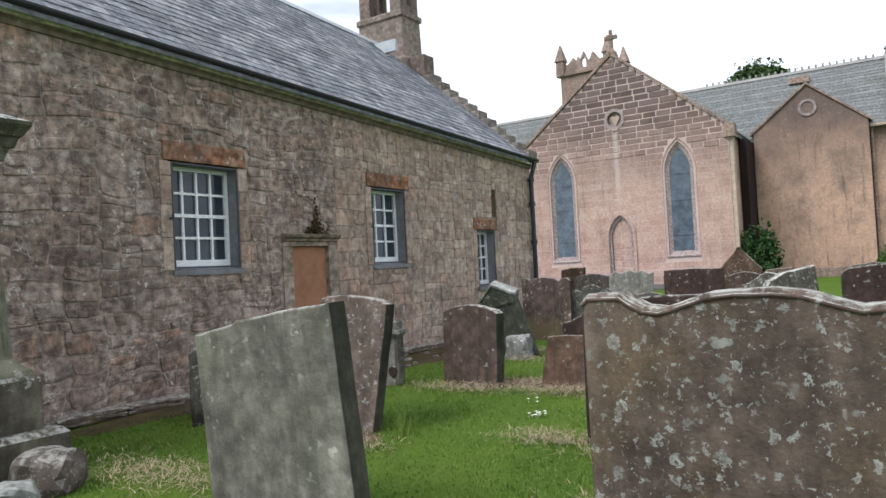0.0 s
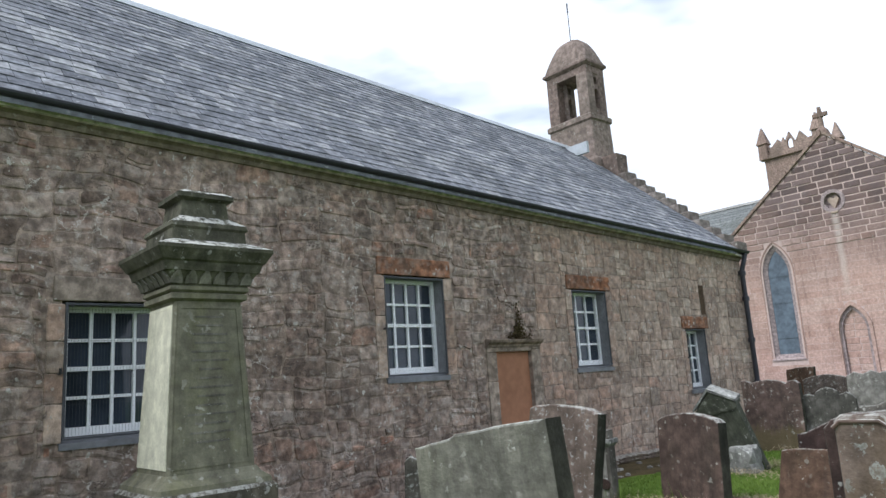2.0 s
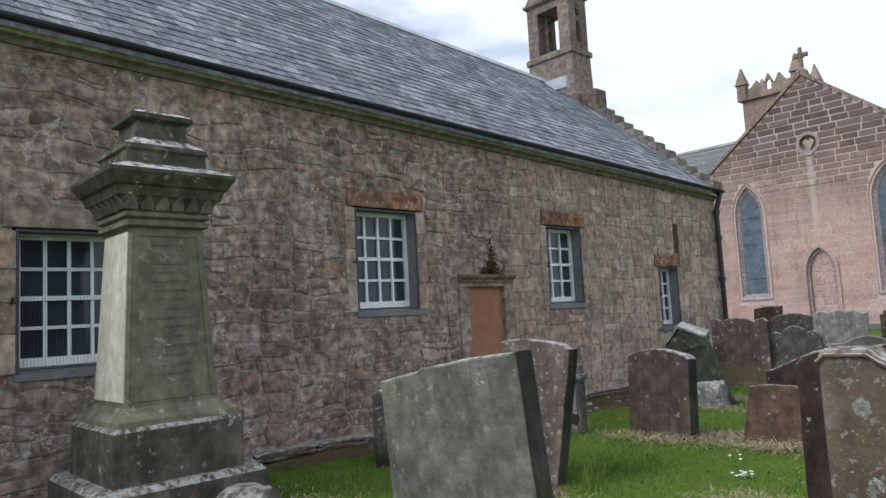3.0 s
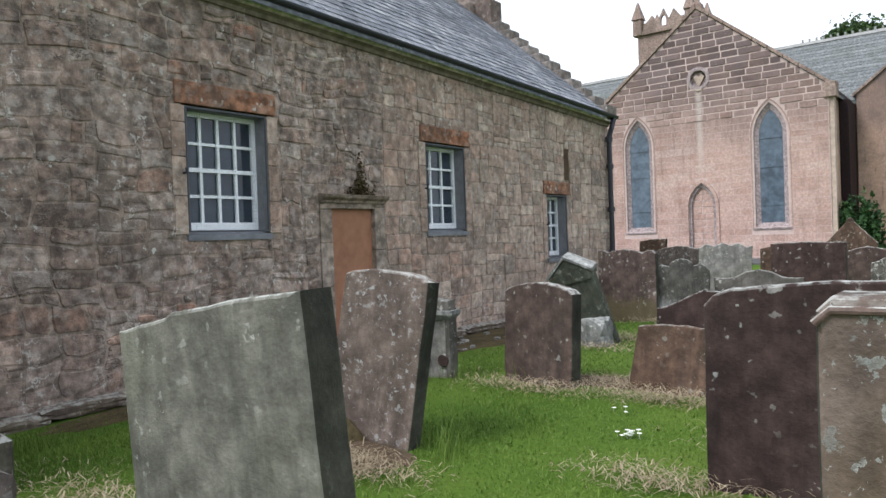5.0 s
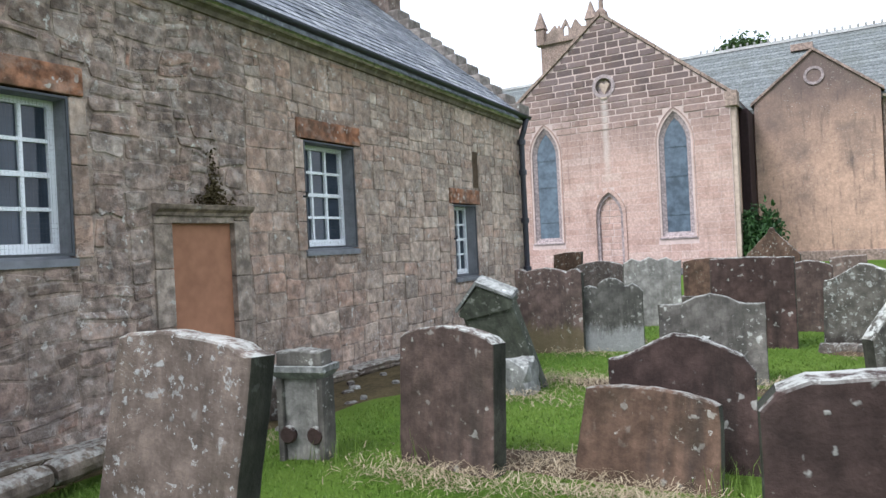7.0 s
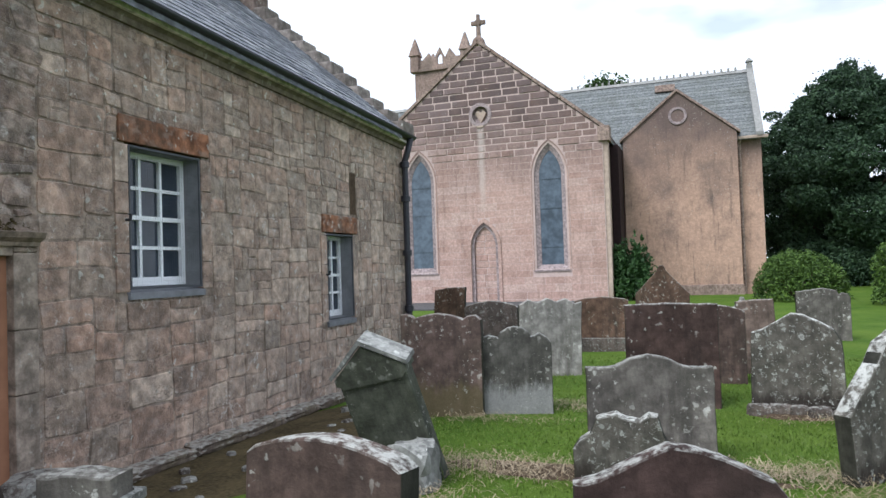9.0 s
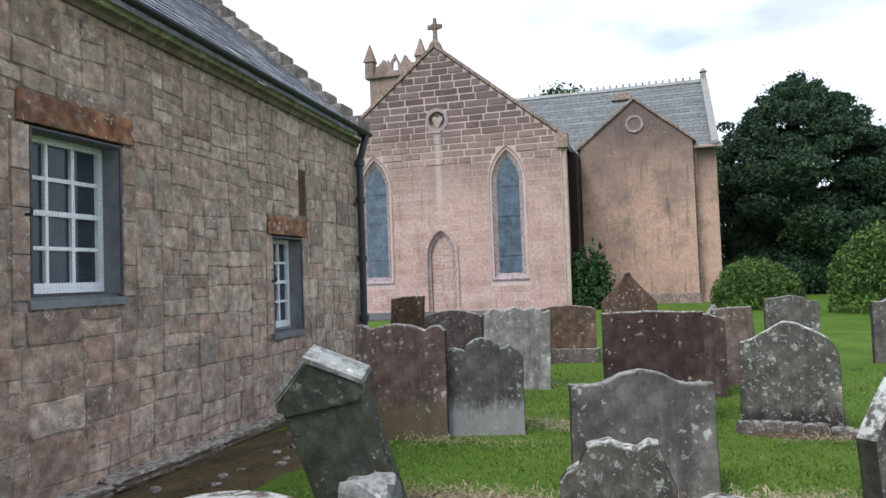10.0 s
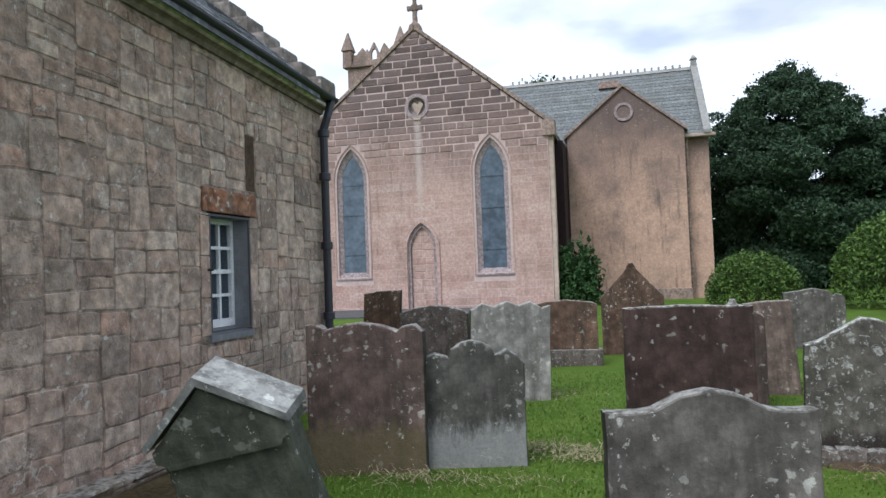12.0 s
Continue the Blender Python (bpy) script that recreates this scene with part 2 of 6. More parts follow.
def glass_mat(name, tint=(0.03, 0.04, 0.055), rough=0.06, spec=0.5):
    m, nt, b = nodes_of(name)
    co = nt.nodes.new("ShaderNodeTexCoord").outputs["Object"]
    n = noise_node(nt, co, 3.0, 2)
    nt.links.new(ramp_node(nt, n, [(0.3, tuple(v * 0.7 for v in tint)), (0.7, tuple(v * 1.4 for v in tint))]), b.inputs["Base Color"])
    b.inputs["Roughness"].default_value = rough
    b.inputs["Specular IOR Level"].default_value = spec
    bump_node(nt, b, n, 0.06, 0.02)
    return m


WALL_STOPS = [(0.0, (0.223, 0.157, 0.120)), (0.15, (0.372, 0.261, 0.201)), (0.3, (0.289, 0.231, 0.182)), (0.45, (0.400, 0.257, 0.190)),
              (0.6, (0.446, 0.347, 0.274)), (0.74, (0.298, 0.203, 0.153)), (0.88, (0.428, 0.298, 0.227)), (1.0, (0.521, 0.422, 0.339))]
RUBBLE_STOPS = [(0.0, (0.192, 0.142, 0.113)), (0.2, (0.273, 0.196, 0.159)), (0.4, (0.303, 0.245, 0.206)), (0.58, (0.242, 0.168, 0.135)), (0.75, (0.353, 0.279, 0.235)), (0.88, (0.282, 0.182, 0.137)), (0.95, (0.424, 0.353, 0.304)), (1.0, (0.333, 0.176, 0.118))]
M_RUBBLE = masonry_mat("rough_rubble_sandstone", RUBBLE_STOPS, stain=(0.095, 0.075, 0.062), stain_amount=0.7, lichen=0.9, bump=1.0, mottle=0.85, moss=(0.3, (0.15, 0.135, 0.105)), veins=1.0, patches=0.7, sheen=0.3, cracks=1.0)
M_WALL = masonry_mat("rubble_sandstone", WALL_STOPS, stain=(0.15, 0.12, 0.1), stain_amount=0.5, lichen=0.85, bump=1.0, mottle=0.6, moss=(0.25, (0.2, 0.18, 0.15)), veins=0.9, patches=0.45, streak=0.35, sheen=0.4, cracks=0.75)
M_MORTAR = masonry_mat("lime_mortar", [(0.0, (0.29, 0.225, 0.18)), (1.0, (0.29, 0.225, 0.18))], stain=(0.1, 0.08, 0.066), stain_amount=0.6, lichen=1.0, bump=1.0, mottle=0.9, patches=0.6, veins=0.6)
M_LINTEL = masonry_mat("red_sandstone", [(0.0, (0.225, 0.1, 0.055)), (1.0, (0.27, 0.13, 0.075))], lichen=0.8, stain_amount=0.6, streak=0.4, mottle=0.9, patches=0.35)
M_DRESSED = masonry_mat("grey_dressed_stone", [(0.0, (0.24, 0.19, 0.15)), (1.0, (0.31, 0.255, 0.21))], lichen=0.45, stain_amount=0.5, mottle=0.7)
M_SILL = plain_mat("painted_stone_sill", (0.19, 0.195, 0.21), 0.8, 0.25, 12, spec=0.2)
M_REVEAL = plain_mat("rendered_reveal", (0.22, 0.225, 0.235), 0.9, 0.25, 9, spec=0.1)
M_PANEL = plain_mat("rust_red_board", (0.32, 0.16, 0.095), 0.8, 0.2, 7, spec=0.2)
M_WHITE = plain_mat("white_gloss_paint", (0.84, 0.86, 0.88), 0.45, 0.06, 20, bump=0.03)
M_WIRE = plain_mat("dull_grey_wire", (0.06, 0.064, 0.072), 0.7, 0.15, 40)
M_GLASS = glass_mat("window_glass")
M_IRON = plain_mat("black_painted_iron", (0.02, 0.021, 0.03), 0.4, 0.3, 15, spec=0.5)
M_SLATE = masonry_mat("blue_grey_slate", [(0.0, (0.13, 0.138, 0.16)), (0.35, (0.175, 0.183, 0.207)), (0.7, (0.215, 0.222, 0.245)), (1.0, (0.31, 0.315, 0.33))],
                      stain=(0.07, 0.072, 0.075), stain_amount=0.5, lichen=0.5, bump=0.3, streak=0.25, lichen_col=(0.5, 0.52, 0.54))
M_SLATE_FAR = masonry_mat("mossy_grey_slate", [(0.0, (0.14, 0.148, 0.148)), (0.5, (0.165, 0.174, 0.174)), (1.0, (0.195, 0.205, 0.202))],
                          stain=(0.1, 0.105, 0.09), stain_amount=0.6, lichen=0.3, bump=0.3, streak=0.4)
M_LEAD = plain_mat("lead_flashing", (0.42, 0.45, 0.48), 0.55, 0.2, 8, metal=0.2)
M_COPING = plain_mat("grey_coping_stone", (0.27, 0.265, 0.25), 0.85, 0.3, 8, bump=0.3, spec=0.15)
M_FACADE = masonry_mat("pink_sandstone", [(0.0, (0.415, 0.272, 0.228)), (0.3, (0.47, 0.322, 0.272)), (0.6, (0.485, 0.338, 0.288)), (0.85, (0.43, 0.295, 0.25)), (1.0, (0.52, 0.382, 0.33))],
                       stain=(0.2, 0.13, 0.105), stain_amount=0.45, lichen=0.3, bump=0.2, top_dark=(4.5, 8.8, (0.14, 0.104, 0.1)), streak=0.55, mottle=0.3, grain=16.0, runs=(-4.33, 3.9, 8.0))
M_FACADE_MORTAR = plain_mat("pale_pointing", (0.5, 0.39, 0.355), 0.95, 0.2, 6, bump=0.3, spec=0.1)
M_RENDER_WALL = masonry_mat("ochre_pink_render", [(0.0, (0.46, 0.305, 0.225)), (1.0, (0.46, 0.305, 0.225))], stain=(0.15, 0.115, 0.1), stain_amount=0.75,
                            lichen=0.4, bump=0.2, grain=14.0, top_dark=(4.2, 8.4, (0.145, 0.105, 0.093)), streak=0.85, mottle=0.2)
M_LILAC = masonry_mat("lilac_grey_dressing", [(0.0, (0.3, 0.245, 0.24)), (1.0, (0.345, 0.28, 0.275))], stain=(0.17, 0.14, 0.14), stain_amount=0.4, lichen=0.2, bump=0.2)
M_LEADED = glass_mat("leaded_window_sheet", (0.085, 0.11, 0.14), 0.22)
M_CREAM = plain_mat("dressed_cream_sandstone", (0.42, 0.33, 0.27), 0.9, 0.25, 6, bump=0.3, spec=0.1)
M_TOWER = masonry_mat("tower_sandstone", [(0.0, (0.24, 0.17, 0.14)), (1.0, (0.32, 0.24, 0.2))], lichen=0.3, bump=0.3)
M_BELL = masonry_mat("bellcote_sandstone", [(0.0, (0.164, 0.124, 0.107)), (0.5, (0.213, 0.160, 0.139)), (1.0, (0.246, 0.200, 0.172))], lichen=0.5, bump=0.4)
M_STEP = masonry_mat("weathered_step_stone", [(0.0, (0.17, 0.145, 0.13)), (1.0, (0.24, 0.21, 0.19))], lichen=0.6, bump=0.5)
M_CORNICE = masonry_mat("brown_cornice_stone", [(0.0, (0.2, 0.165, 0.13)), (1.0, (0.2, 0.165, 0.13))], lichen=0.4, stain=(0.1, 0.085, 0.065), stain_amount=0.5, bump=0.4, streak=0.2, mottle=0.5)
M_FILLET = masonry_mat("pale_fillet_stone", [(0.0, (0.68, 0.64, 0.6)), (1.0, (0.68, 0.64, 0.6))], lichen=0.4, stain=(0.3, 0.26, 0.22), stain_amount=0.5, bump=0.3, streak=0.3, mottle=0.6)
# near-black maroon for the shadowed corner recess and its pipe
M_CORNER_SHADOW = plain_mat("corner_shadow_maroon", (0.022, 0.012, 0.013), 0.7, 0.3, 9, spec=0.2)
M_PATH = plain_mat("grey_asphalt_path", (0.09, 0.088, 0.088), 0.9, 0.3, 30, bump=0.5, spec=0.2)
M_LAWN = lawn_mat()
M_BLADE = leaf_mat("grass_blades", (0.075, 0.13, 0.017), (0.155, 0.225, 0.04))
M_STRAW = leaf_mat("dry_straw", (0.2, 0.145, 0.085), (0.46, 0.38, 0.26))
M_SOIL = plain_mat("bare_soil", (0.085, 0.06, 0.04), 0.95, 0.4, 18, bump=1.0, spec=0.1)
M_MOSS = plain_mat("brown_green_moss", (0.075, 0.058, 0.03), 0.95, 0.5, 25, bump=1.0, spec=0.1)
M_TREE = leaf_mat("dark_tree_leaves", (0.01, 0.026, 0.014), (0.055, 0.1, 0.045))
M_TREE_FAR = leaf_mat("mid_green_leaves", (0.02, 0.045, 0.012), (0.07, 0.12, 0.03))
M_BUSH = leaf_mat("bright_bush_leaves", (0.022, 0.05, 0.01), (0.11, 0.185, 0.035))
M_BUSH_DARK = leaf_mat("ivy_leaves", (0.012, 0.035, 0.01), (0.05, 0.11, 0.03))
M_BARK = plain_mat("bark", (0.06, 0.045, 0.032), 0.95, 0.4, 9, bump=1.0, spec=0.1)
M_FLOWER = plain_mat("white_petals", (0.8, 0.8, 0.74), 0.7, 0.05, 30)


def grave_mat(name, a, b2, lichen, moss=None, stain=(0.05, 0.04, 0.035), amount=0.6, lcol=(0.5, 0.5, 0.45), discs=0.62, crust=0.42, dscale=14.0, foot=None):
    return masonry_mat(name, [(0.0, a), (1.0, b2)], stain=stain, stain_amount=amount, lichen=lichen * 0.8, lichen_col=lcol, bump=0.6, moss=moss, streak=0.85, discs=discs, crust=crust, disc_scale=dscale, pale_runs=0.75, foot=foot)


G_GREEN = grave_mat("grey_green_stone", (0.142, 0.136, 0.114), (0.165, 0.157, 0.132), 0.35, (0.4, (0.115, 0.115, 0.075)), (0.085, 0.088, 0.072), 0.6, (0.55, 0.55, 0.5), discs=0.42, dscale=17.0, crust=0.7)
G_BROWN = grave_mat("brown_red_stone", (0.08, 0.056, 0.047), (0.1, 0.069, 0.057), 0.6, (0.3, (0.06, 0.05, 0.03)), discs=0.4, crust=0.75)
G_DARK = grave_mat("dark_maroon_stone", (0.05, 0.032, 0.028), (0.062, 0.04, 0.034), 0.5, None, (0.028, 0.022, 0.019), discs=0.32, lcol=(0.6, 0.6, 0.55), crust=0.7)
G_PINK = grave_mat("pinkish_grey_stone", (0.14, 0.104, 0.086), (0.165, 0.122, 0.1), 0.8, (0.4, (0.09, 0.07, 0.045)))
G_GREY = grave_mat("grey_streaked_stone", (0.11, 0.1, 0.088), (0.135, 0.123, 0.108), 0.8, (0.4, (0.09, 0.09, 0.065)), (0.06, 0.055, 0.05), 0.75)
G_PALE = grave_mat("pale_lichened_stone", (0.21, 0.2, 0.182), (0.25, 0.237, 0.215), 0.8, (0.3, (0.14, 0.13, 0.1)), (0.13, 0.12, 0.105), 0.6)
G_LICHEN = grave_mat("lichen_covered_stone", (0.095, 0.078, 0.068), (0.12, 0.1, 0.086), 1.0, (0.3, (0.09, 0.07, 0.05)), (0.05, 0.04, 0.035), 0.75, (0.3, 0.31, 0.285), discs=1.3, dscale=11.0)
G_FOOT = grave_mat("grey_stone_pale_foot", (0.09, 0.086, 0.075), (0.105, 0.1, 0.088), 0.6, (0.4, (0.08, 0.08, 0.06)), (0.05, 0.047, 0.042), 0.7, foot=(0.24, (0.36, 0.36, 0.35), 0.6))
G_BROWN_FOOT = grave_mat("brown_stone_mossy_foot", (0.105, 0.075, 0.065), (0.12, 0.085, 0.072), 0.6, (0.3, (0.07, 0.06, 0.035)), foot=(0.28, (0.12, 0.1, 0.05), 0.7))
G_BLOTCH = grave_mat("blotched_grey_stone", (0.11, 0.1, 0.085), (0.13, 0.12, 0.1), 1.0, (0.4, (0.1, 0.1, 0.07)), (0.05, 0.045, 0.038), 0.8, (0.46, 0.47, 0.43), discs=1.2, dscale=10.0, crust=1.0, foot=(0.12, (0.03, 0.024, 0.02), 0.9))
G_RUST = grave_mat("rust_brown_stone", (0.105, 0.066, 0.047), (0.125, 0.078, 0.054), 0.6, (0.5, (0.055, 0.045, 0.025)))
G_MOSSY = grave_mat("dark_mossy_stone", (0.075, 0.08, 0.062), (0.095, 0.1, 0.075), 0.45, (0.6, (0.05, 0.055, 0.03)), (0.035, 0.037, 0.03))
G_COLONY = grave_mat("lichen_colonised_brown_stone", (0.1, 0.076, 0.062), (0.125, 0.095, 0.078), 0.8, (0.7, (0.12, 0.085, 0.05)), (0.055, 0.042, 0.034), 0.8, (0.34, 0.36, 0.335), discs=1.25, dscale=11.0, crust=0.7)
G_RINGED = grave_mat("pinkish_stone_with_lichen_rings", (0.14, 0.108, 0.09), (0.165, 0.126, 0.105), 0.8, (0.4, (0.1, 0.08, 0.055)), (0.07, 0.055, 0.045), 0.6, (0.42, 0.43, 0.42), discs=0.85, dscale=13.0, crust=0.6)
G_PANEL = masonry_mat("pale_buff_panel_stone", [(0.0, (0.598, 0.579, 0.461)), (1.0, (0.624, 0.598, 0.480))], stain=(0.3, 0.3, 0.22), stain_amount=0.3, lichen=0.1, bump=0.2, streak=0.3, mottle=0.25, pale_runs=0.25)
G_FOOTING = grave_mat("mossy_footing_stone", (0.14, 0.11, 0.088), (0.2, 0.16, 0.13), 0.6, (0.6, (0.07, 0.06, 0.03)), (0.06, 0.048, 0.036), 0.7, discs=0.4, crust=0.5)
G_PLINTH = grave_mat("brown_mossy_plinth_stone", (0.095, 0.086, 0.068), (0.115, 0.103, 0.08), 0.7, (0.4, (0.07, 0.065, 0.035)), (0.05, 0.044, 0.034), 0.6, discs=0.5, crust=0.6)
# algae tint with the shade of the slab sides put into its colour
G_EDGE = grave_mat("shaded_algae_edge", (0.036, 0.036, 0.028), (0.052, 0.05, 0.038), 0.08, (0.4, (0.03, 0.034, 0.02)), (0.02, 0.02, 0.016), 0.5, discs=0.0, crust=0.0)
G_OLIVE = masonry_mat("olive_stained_stone", [(0.0, (0.160, 0.154, 0.112)), (1.0, (0.168, 0.160, 0.118))], stain=(0.11, 0.108, 0.08), stain_amount=0.5, lichen=0.4, bump=0.4, moss=(0.5, (0.15, 0.15, 0.07)), streak=0.5, mottle=0.4, pale_runs=0.4)
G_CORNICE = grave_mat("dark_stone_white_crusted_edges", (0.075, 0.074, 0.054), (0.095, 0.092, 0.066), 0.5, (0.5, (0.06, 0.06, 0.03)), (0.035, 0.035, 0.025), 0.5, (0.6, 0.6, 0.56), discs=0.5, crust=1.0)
G_CAP = grave_mat("white_crusted_stone", (0.2, 0.2, 0.19), (0.26, 0.26, 0.245), 1.0, None, (0.06, 0.06, 0.052), 0.85, (0.55, 0.55, 0.52))


# building helpers
def mesh_from(bm, name):
    me = bpy.data.meshes.new(name)
    bm.to_mesh(me)
    bm.free()
    return me


def thing(name, bm, material, label, category, group="", kind=""):
    ob = new(name, mesh_from(bm, name))
    ob.data.materials.append(material)
    return tagged(ob, label, category, group, kind)


def holder(name, label, category, place=(0, 0, 0), group="", kind=""):
    ob = new(name)
    ob.empty_display_size = 0.1
    ob.location = place
    return tagged(ob, label, category, group, kind)


def part(name, bm, material, parent, label=""):
    ob = new(name, mesh_from(bm, name))
    ob.data.materials.append(material)
    ob.parent = parent
    if label:
        ob["label"] = label
    return ob


def add_box(bm, x0, x1, y0, y1, z0, z1, bevel=0.0):
    g = bmesh.ops.create_cube(bm, size=1.0)["verts"]
    for v in g:
        v.co = Vector(((x0 + x1) / 2 + v.co.x * (x1 - x0), (y0 + y1) / 2 + v.co.y * (y1 - y0), (z0 + z1) / 2 + v.co.z * (z1 - z0)))
    if bevel > 0:
        es = list({e for v in g for e in v.link_edges})
        bmesh.ops.bevel(bm, geom=es, offset=bevel, segments=2, affect="EDGES", profile=0.6)
    return g


def box(x0, x1, y0, y1, z0, z1, bevel=0.0):
    bm = bmesh.new()
    add_box(bm, x0, x1, y0, y1, z0, z1, bevel)
    return bm


def loft(rings, closed=True, caps=True):
    """A skin over rings of equal length."""
    bm = bmesh.new()
    rows = [[bm.verts.new(p) for p in r] for r in rings]
    n = len(rows[0])
    for a, b in zip(rows, rows[1:]):
        for i in range(n if closed else n - 1):
            j = (i + 1) % n
            bm.faces.new((a[i], a[j], b[j], b[i]))
    if caps:
        bm.faces.new(list(reversed(rows[0])))
        bm.faces.new(rows[-1])
    bmesh.ops.recalc_face_normals(bm, faces=bm.faces)
    return bm


def square_ring(cx, cy, z, hx, hy=None, c=0.0):
    hy = hx if hy is None else hy
    if c <= 0:
        return [(cx - hx, cy - hy, z), (cx + hx, cy - hy, z), (cx + hx, cy + hy, z), (cx - hx, cy + hy, z)]
    return [(cx - hx + c, cy - hy, z), (cx + hx - c, cy - hy, z), (cx + hx, cy - hy + c, z), (cx + hx, cy + hy - c, z),
            (cx + hx - c, cy + hy, z), (cx - hx + c, cy + hy, z), (cx - hx, cy + hy - c, z), (cx - hx, cy - hy + c, z)]


def round_ring(cx, cy, z, r, n=16):
    return [(cx + r * math.cos(2 * math.pi * i / n), cy + r * math.sin(2 * math.pi * i / n), z) for i in range(n)]


def plate(loops, to3d, depth):
    """A slab with holes. The first loop is its outline; to3d(u, v, d) with d from 0 at the face to depth behind it."""
    bm = bmesh.new()
    edges = []
    for loop in loops:
        vs = [bm.verts.new((u, v, 0)) for u, v in loop]
        for i in range(len(vs)):
            edges.append(bm.edges.new((vs[i], vs[(i + 1) % len(vs)])))
    bmesh.ops.triangle_fill(bm, edges=edges, use_beauty=True)
    faces = list(bm.faces)
    ext = bmesh.ops.extrude_face_region(bm, geom=faces)
    for v in ext["geom"]:
        if isinstance(v, bmesh.types.BMVert):
            v.co.z = depth
    for v in bm.verts:
        v.co = Vector(to3d(v.co.x, v.co.y, v.co.z))
    bmesh.ops.recalc_face_normals(bm, faces=bm.faces)
    return bm


def rect(u0, u1, v0, v1):
    return [(u0, v0), (u1, v0), (u1, v1), (u0, v1)]


def lancet(u0, u1, v0, spring, apex, n=7):
    """A pointed-arch outline."""
    mid, half, rise = (u0 + u1) / 2, (u1 - u0) / 2, apex - spring
    pts = [(u0, v0), (u1, v0)]
    big = (rise * rise + half * half) / (2 * half)
    end = math.asin(min(1.0, rise / big))
    arc = [(half - big + big * math.cos(end * i / n), spring + big * math.sin(end * i / n)) for i in range(n + 1)]
    pts += [(mid + x, z) for x, z in arc] + [(mid - x, z) for x, z in reversed(arc[:-1])]
    return pts


def band(outer, inner, to3d, depth):
    """A frame between two outlines of equal length."""
    n = len(outer)
    rings = [[to3d(u, v, depth) for u, v in outer], [to3d(u, v, 0) for u, v in outer], [to3d(u, v, 0) for u, v in inner], [to3d(u, v, depth) for u, v in inner]]
    bm = bmesh.new()
    rows = [[bm.verts.new(p) for p in r] for r in rings]
    for k in range(4):
        a, b = rows[k], rows[(k + 1) % 4]
        for i in range(n):
            j = (i + 1) % n
            bm.faces.new((a[i], a[j], b[j], b[i]))
    bmesh.ops.recalc_face_normals(bm, faces=bm.faces)
    return bm


def tube(points, r, n=8):
    bm = bmesh.new()
    rows = []
    for i, p in enumerate(points):
        p = Vector(p)
        d = (Vector(points[min(i + 1, len(points) - 1)]) - Vector(points[max(i - 1, 0)])).normalized()
        a = d.orthogonal().normalized()
        b = d.cross(a)
        rows.append([bm.verts.new(p + r * (math.cos(2 * math.pi * k / n) * a + math.sin(2 * math.pi * k / n) * b)) for k in range(n)])
    for a, b in zip(rows, rows[1:]):
        best = min(range(n), key=lambda s: sum((a[k].co - b[(k + s) % n].co).length for k in range(n)))
        for k in range(n):
            bm.faces.new((a[k], a[(k + 1) % n], b[(k + 1 + best) % n], b[(k + best) % n]))
    bm.faces.new(rows[0])
    bm.faces.new(rows[-1])
    bmesh.ops.recalc_face_normals(bm, faces=bm.faces)
    return bm


def minus(r, h):
    """The parts of rectangle r that lie outside rectangle h."""
    u0, u1, v0, v1 = r
    a0, a1, b0, b1 = h
    if a0 >= u1 or a1 <= u0 or b0 >= v1 or b1 <= v0:
        return [r]
    out = []
    if a0 > u0:
        out.append((u0, a0, v0, v1))
    if a1 < u1:
        out.append((a1, u1, v0, v1))
    m0, m1 = max(u0, a0), min(u1, a1)
    if b0 > v0:
        out.append((m0, m1, v0, b0))
    if b1 < v1:
        out.append((m0, m1, b1, v1))
    return out


def lay_stones(rng, u0, u1, v0, v1, heights, widths, holes=(), inside=None, split=0.0):
    """Rectangles of coursed stones."""
    stones = []
    v = v0
    while v < v1 - 0.03:
        h = min(rng.uniform(*heights), v1 - v)
        if v1 - v - h < 0.08:
            h = v1 - v
        spans = inside(v, v + h) if inside else [(u0, u1)]
        for s0, s1 in spans:
            u = s0
            while u < s1 - 0.02:
                w = rng.uniform(*widths) * (0.75 + h)
                if s1 - u - w < 0.14:
                    w = s1 - u
                cells = [(u, u + w, v, v + h)]
                if rng.random() < split and h > 0.2:
                    c = v + h * rng.uniform(0.4, 0.6)
                    cells = [(u, u + w, v, c), (u, u + w, c, v + h)]
                for cell in cells:
                    todo = [cell]
                    for hole in holes:
                        todo = [q for r in todo for q in minus(r, hole)]
                    stones += [q for q in todo if q[1] - q[0] > 0.05 and q[3] - q[2] > 0.045]
                u += w
        v += h
    return stones


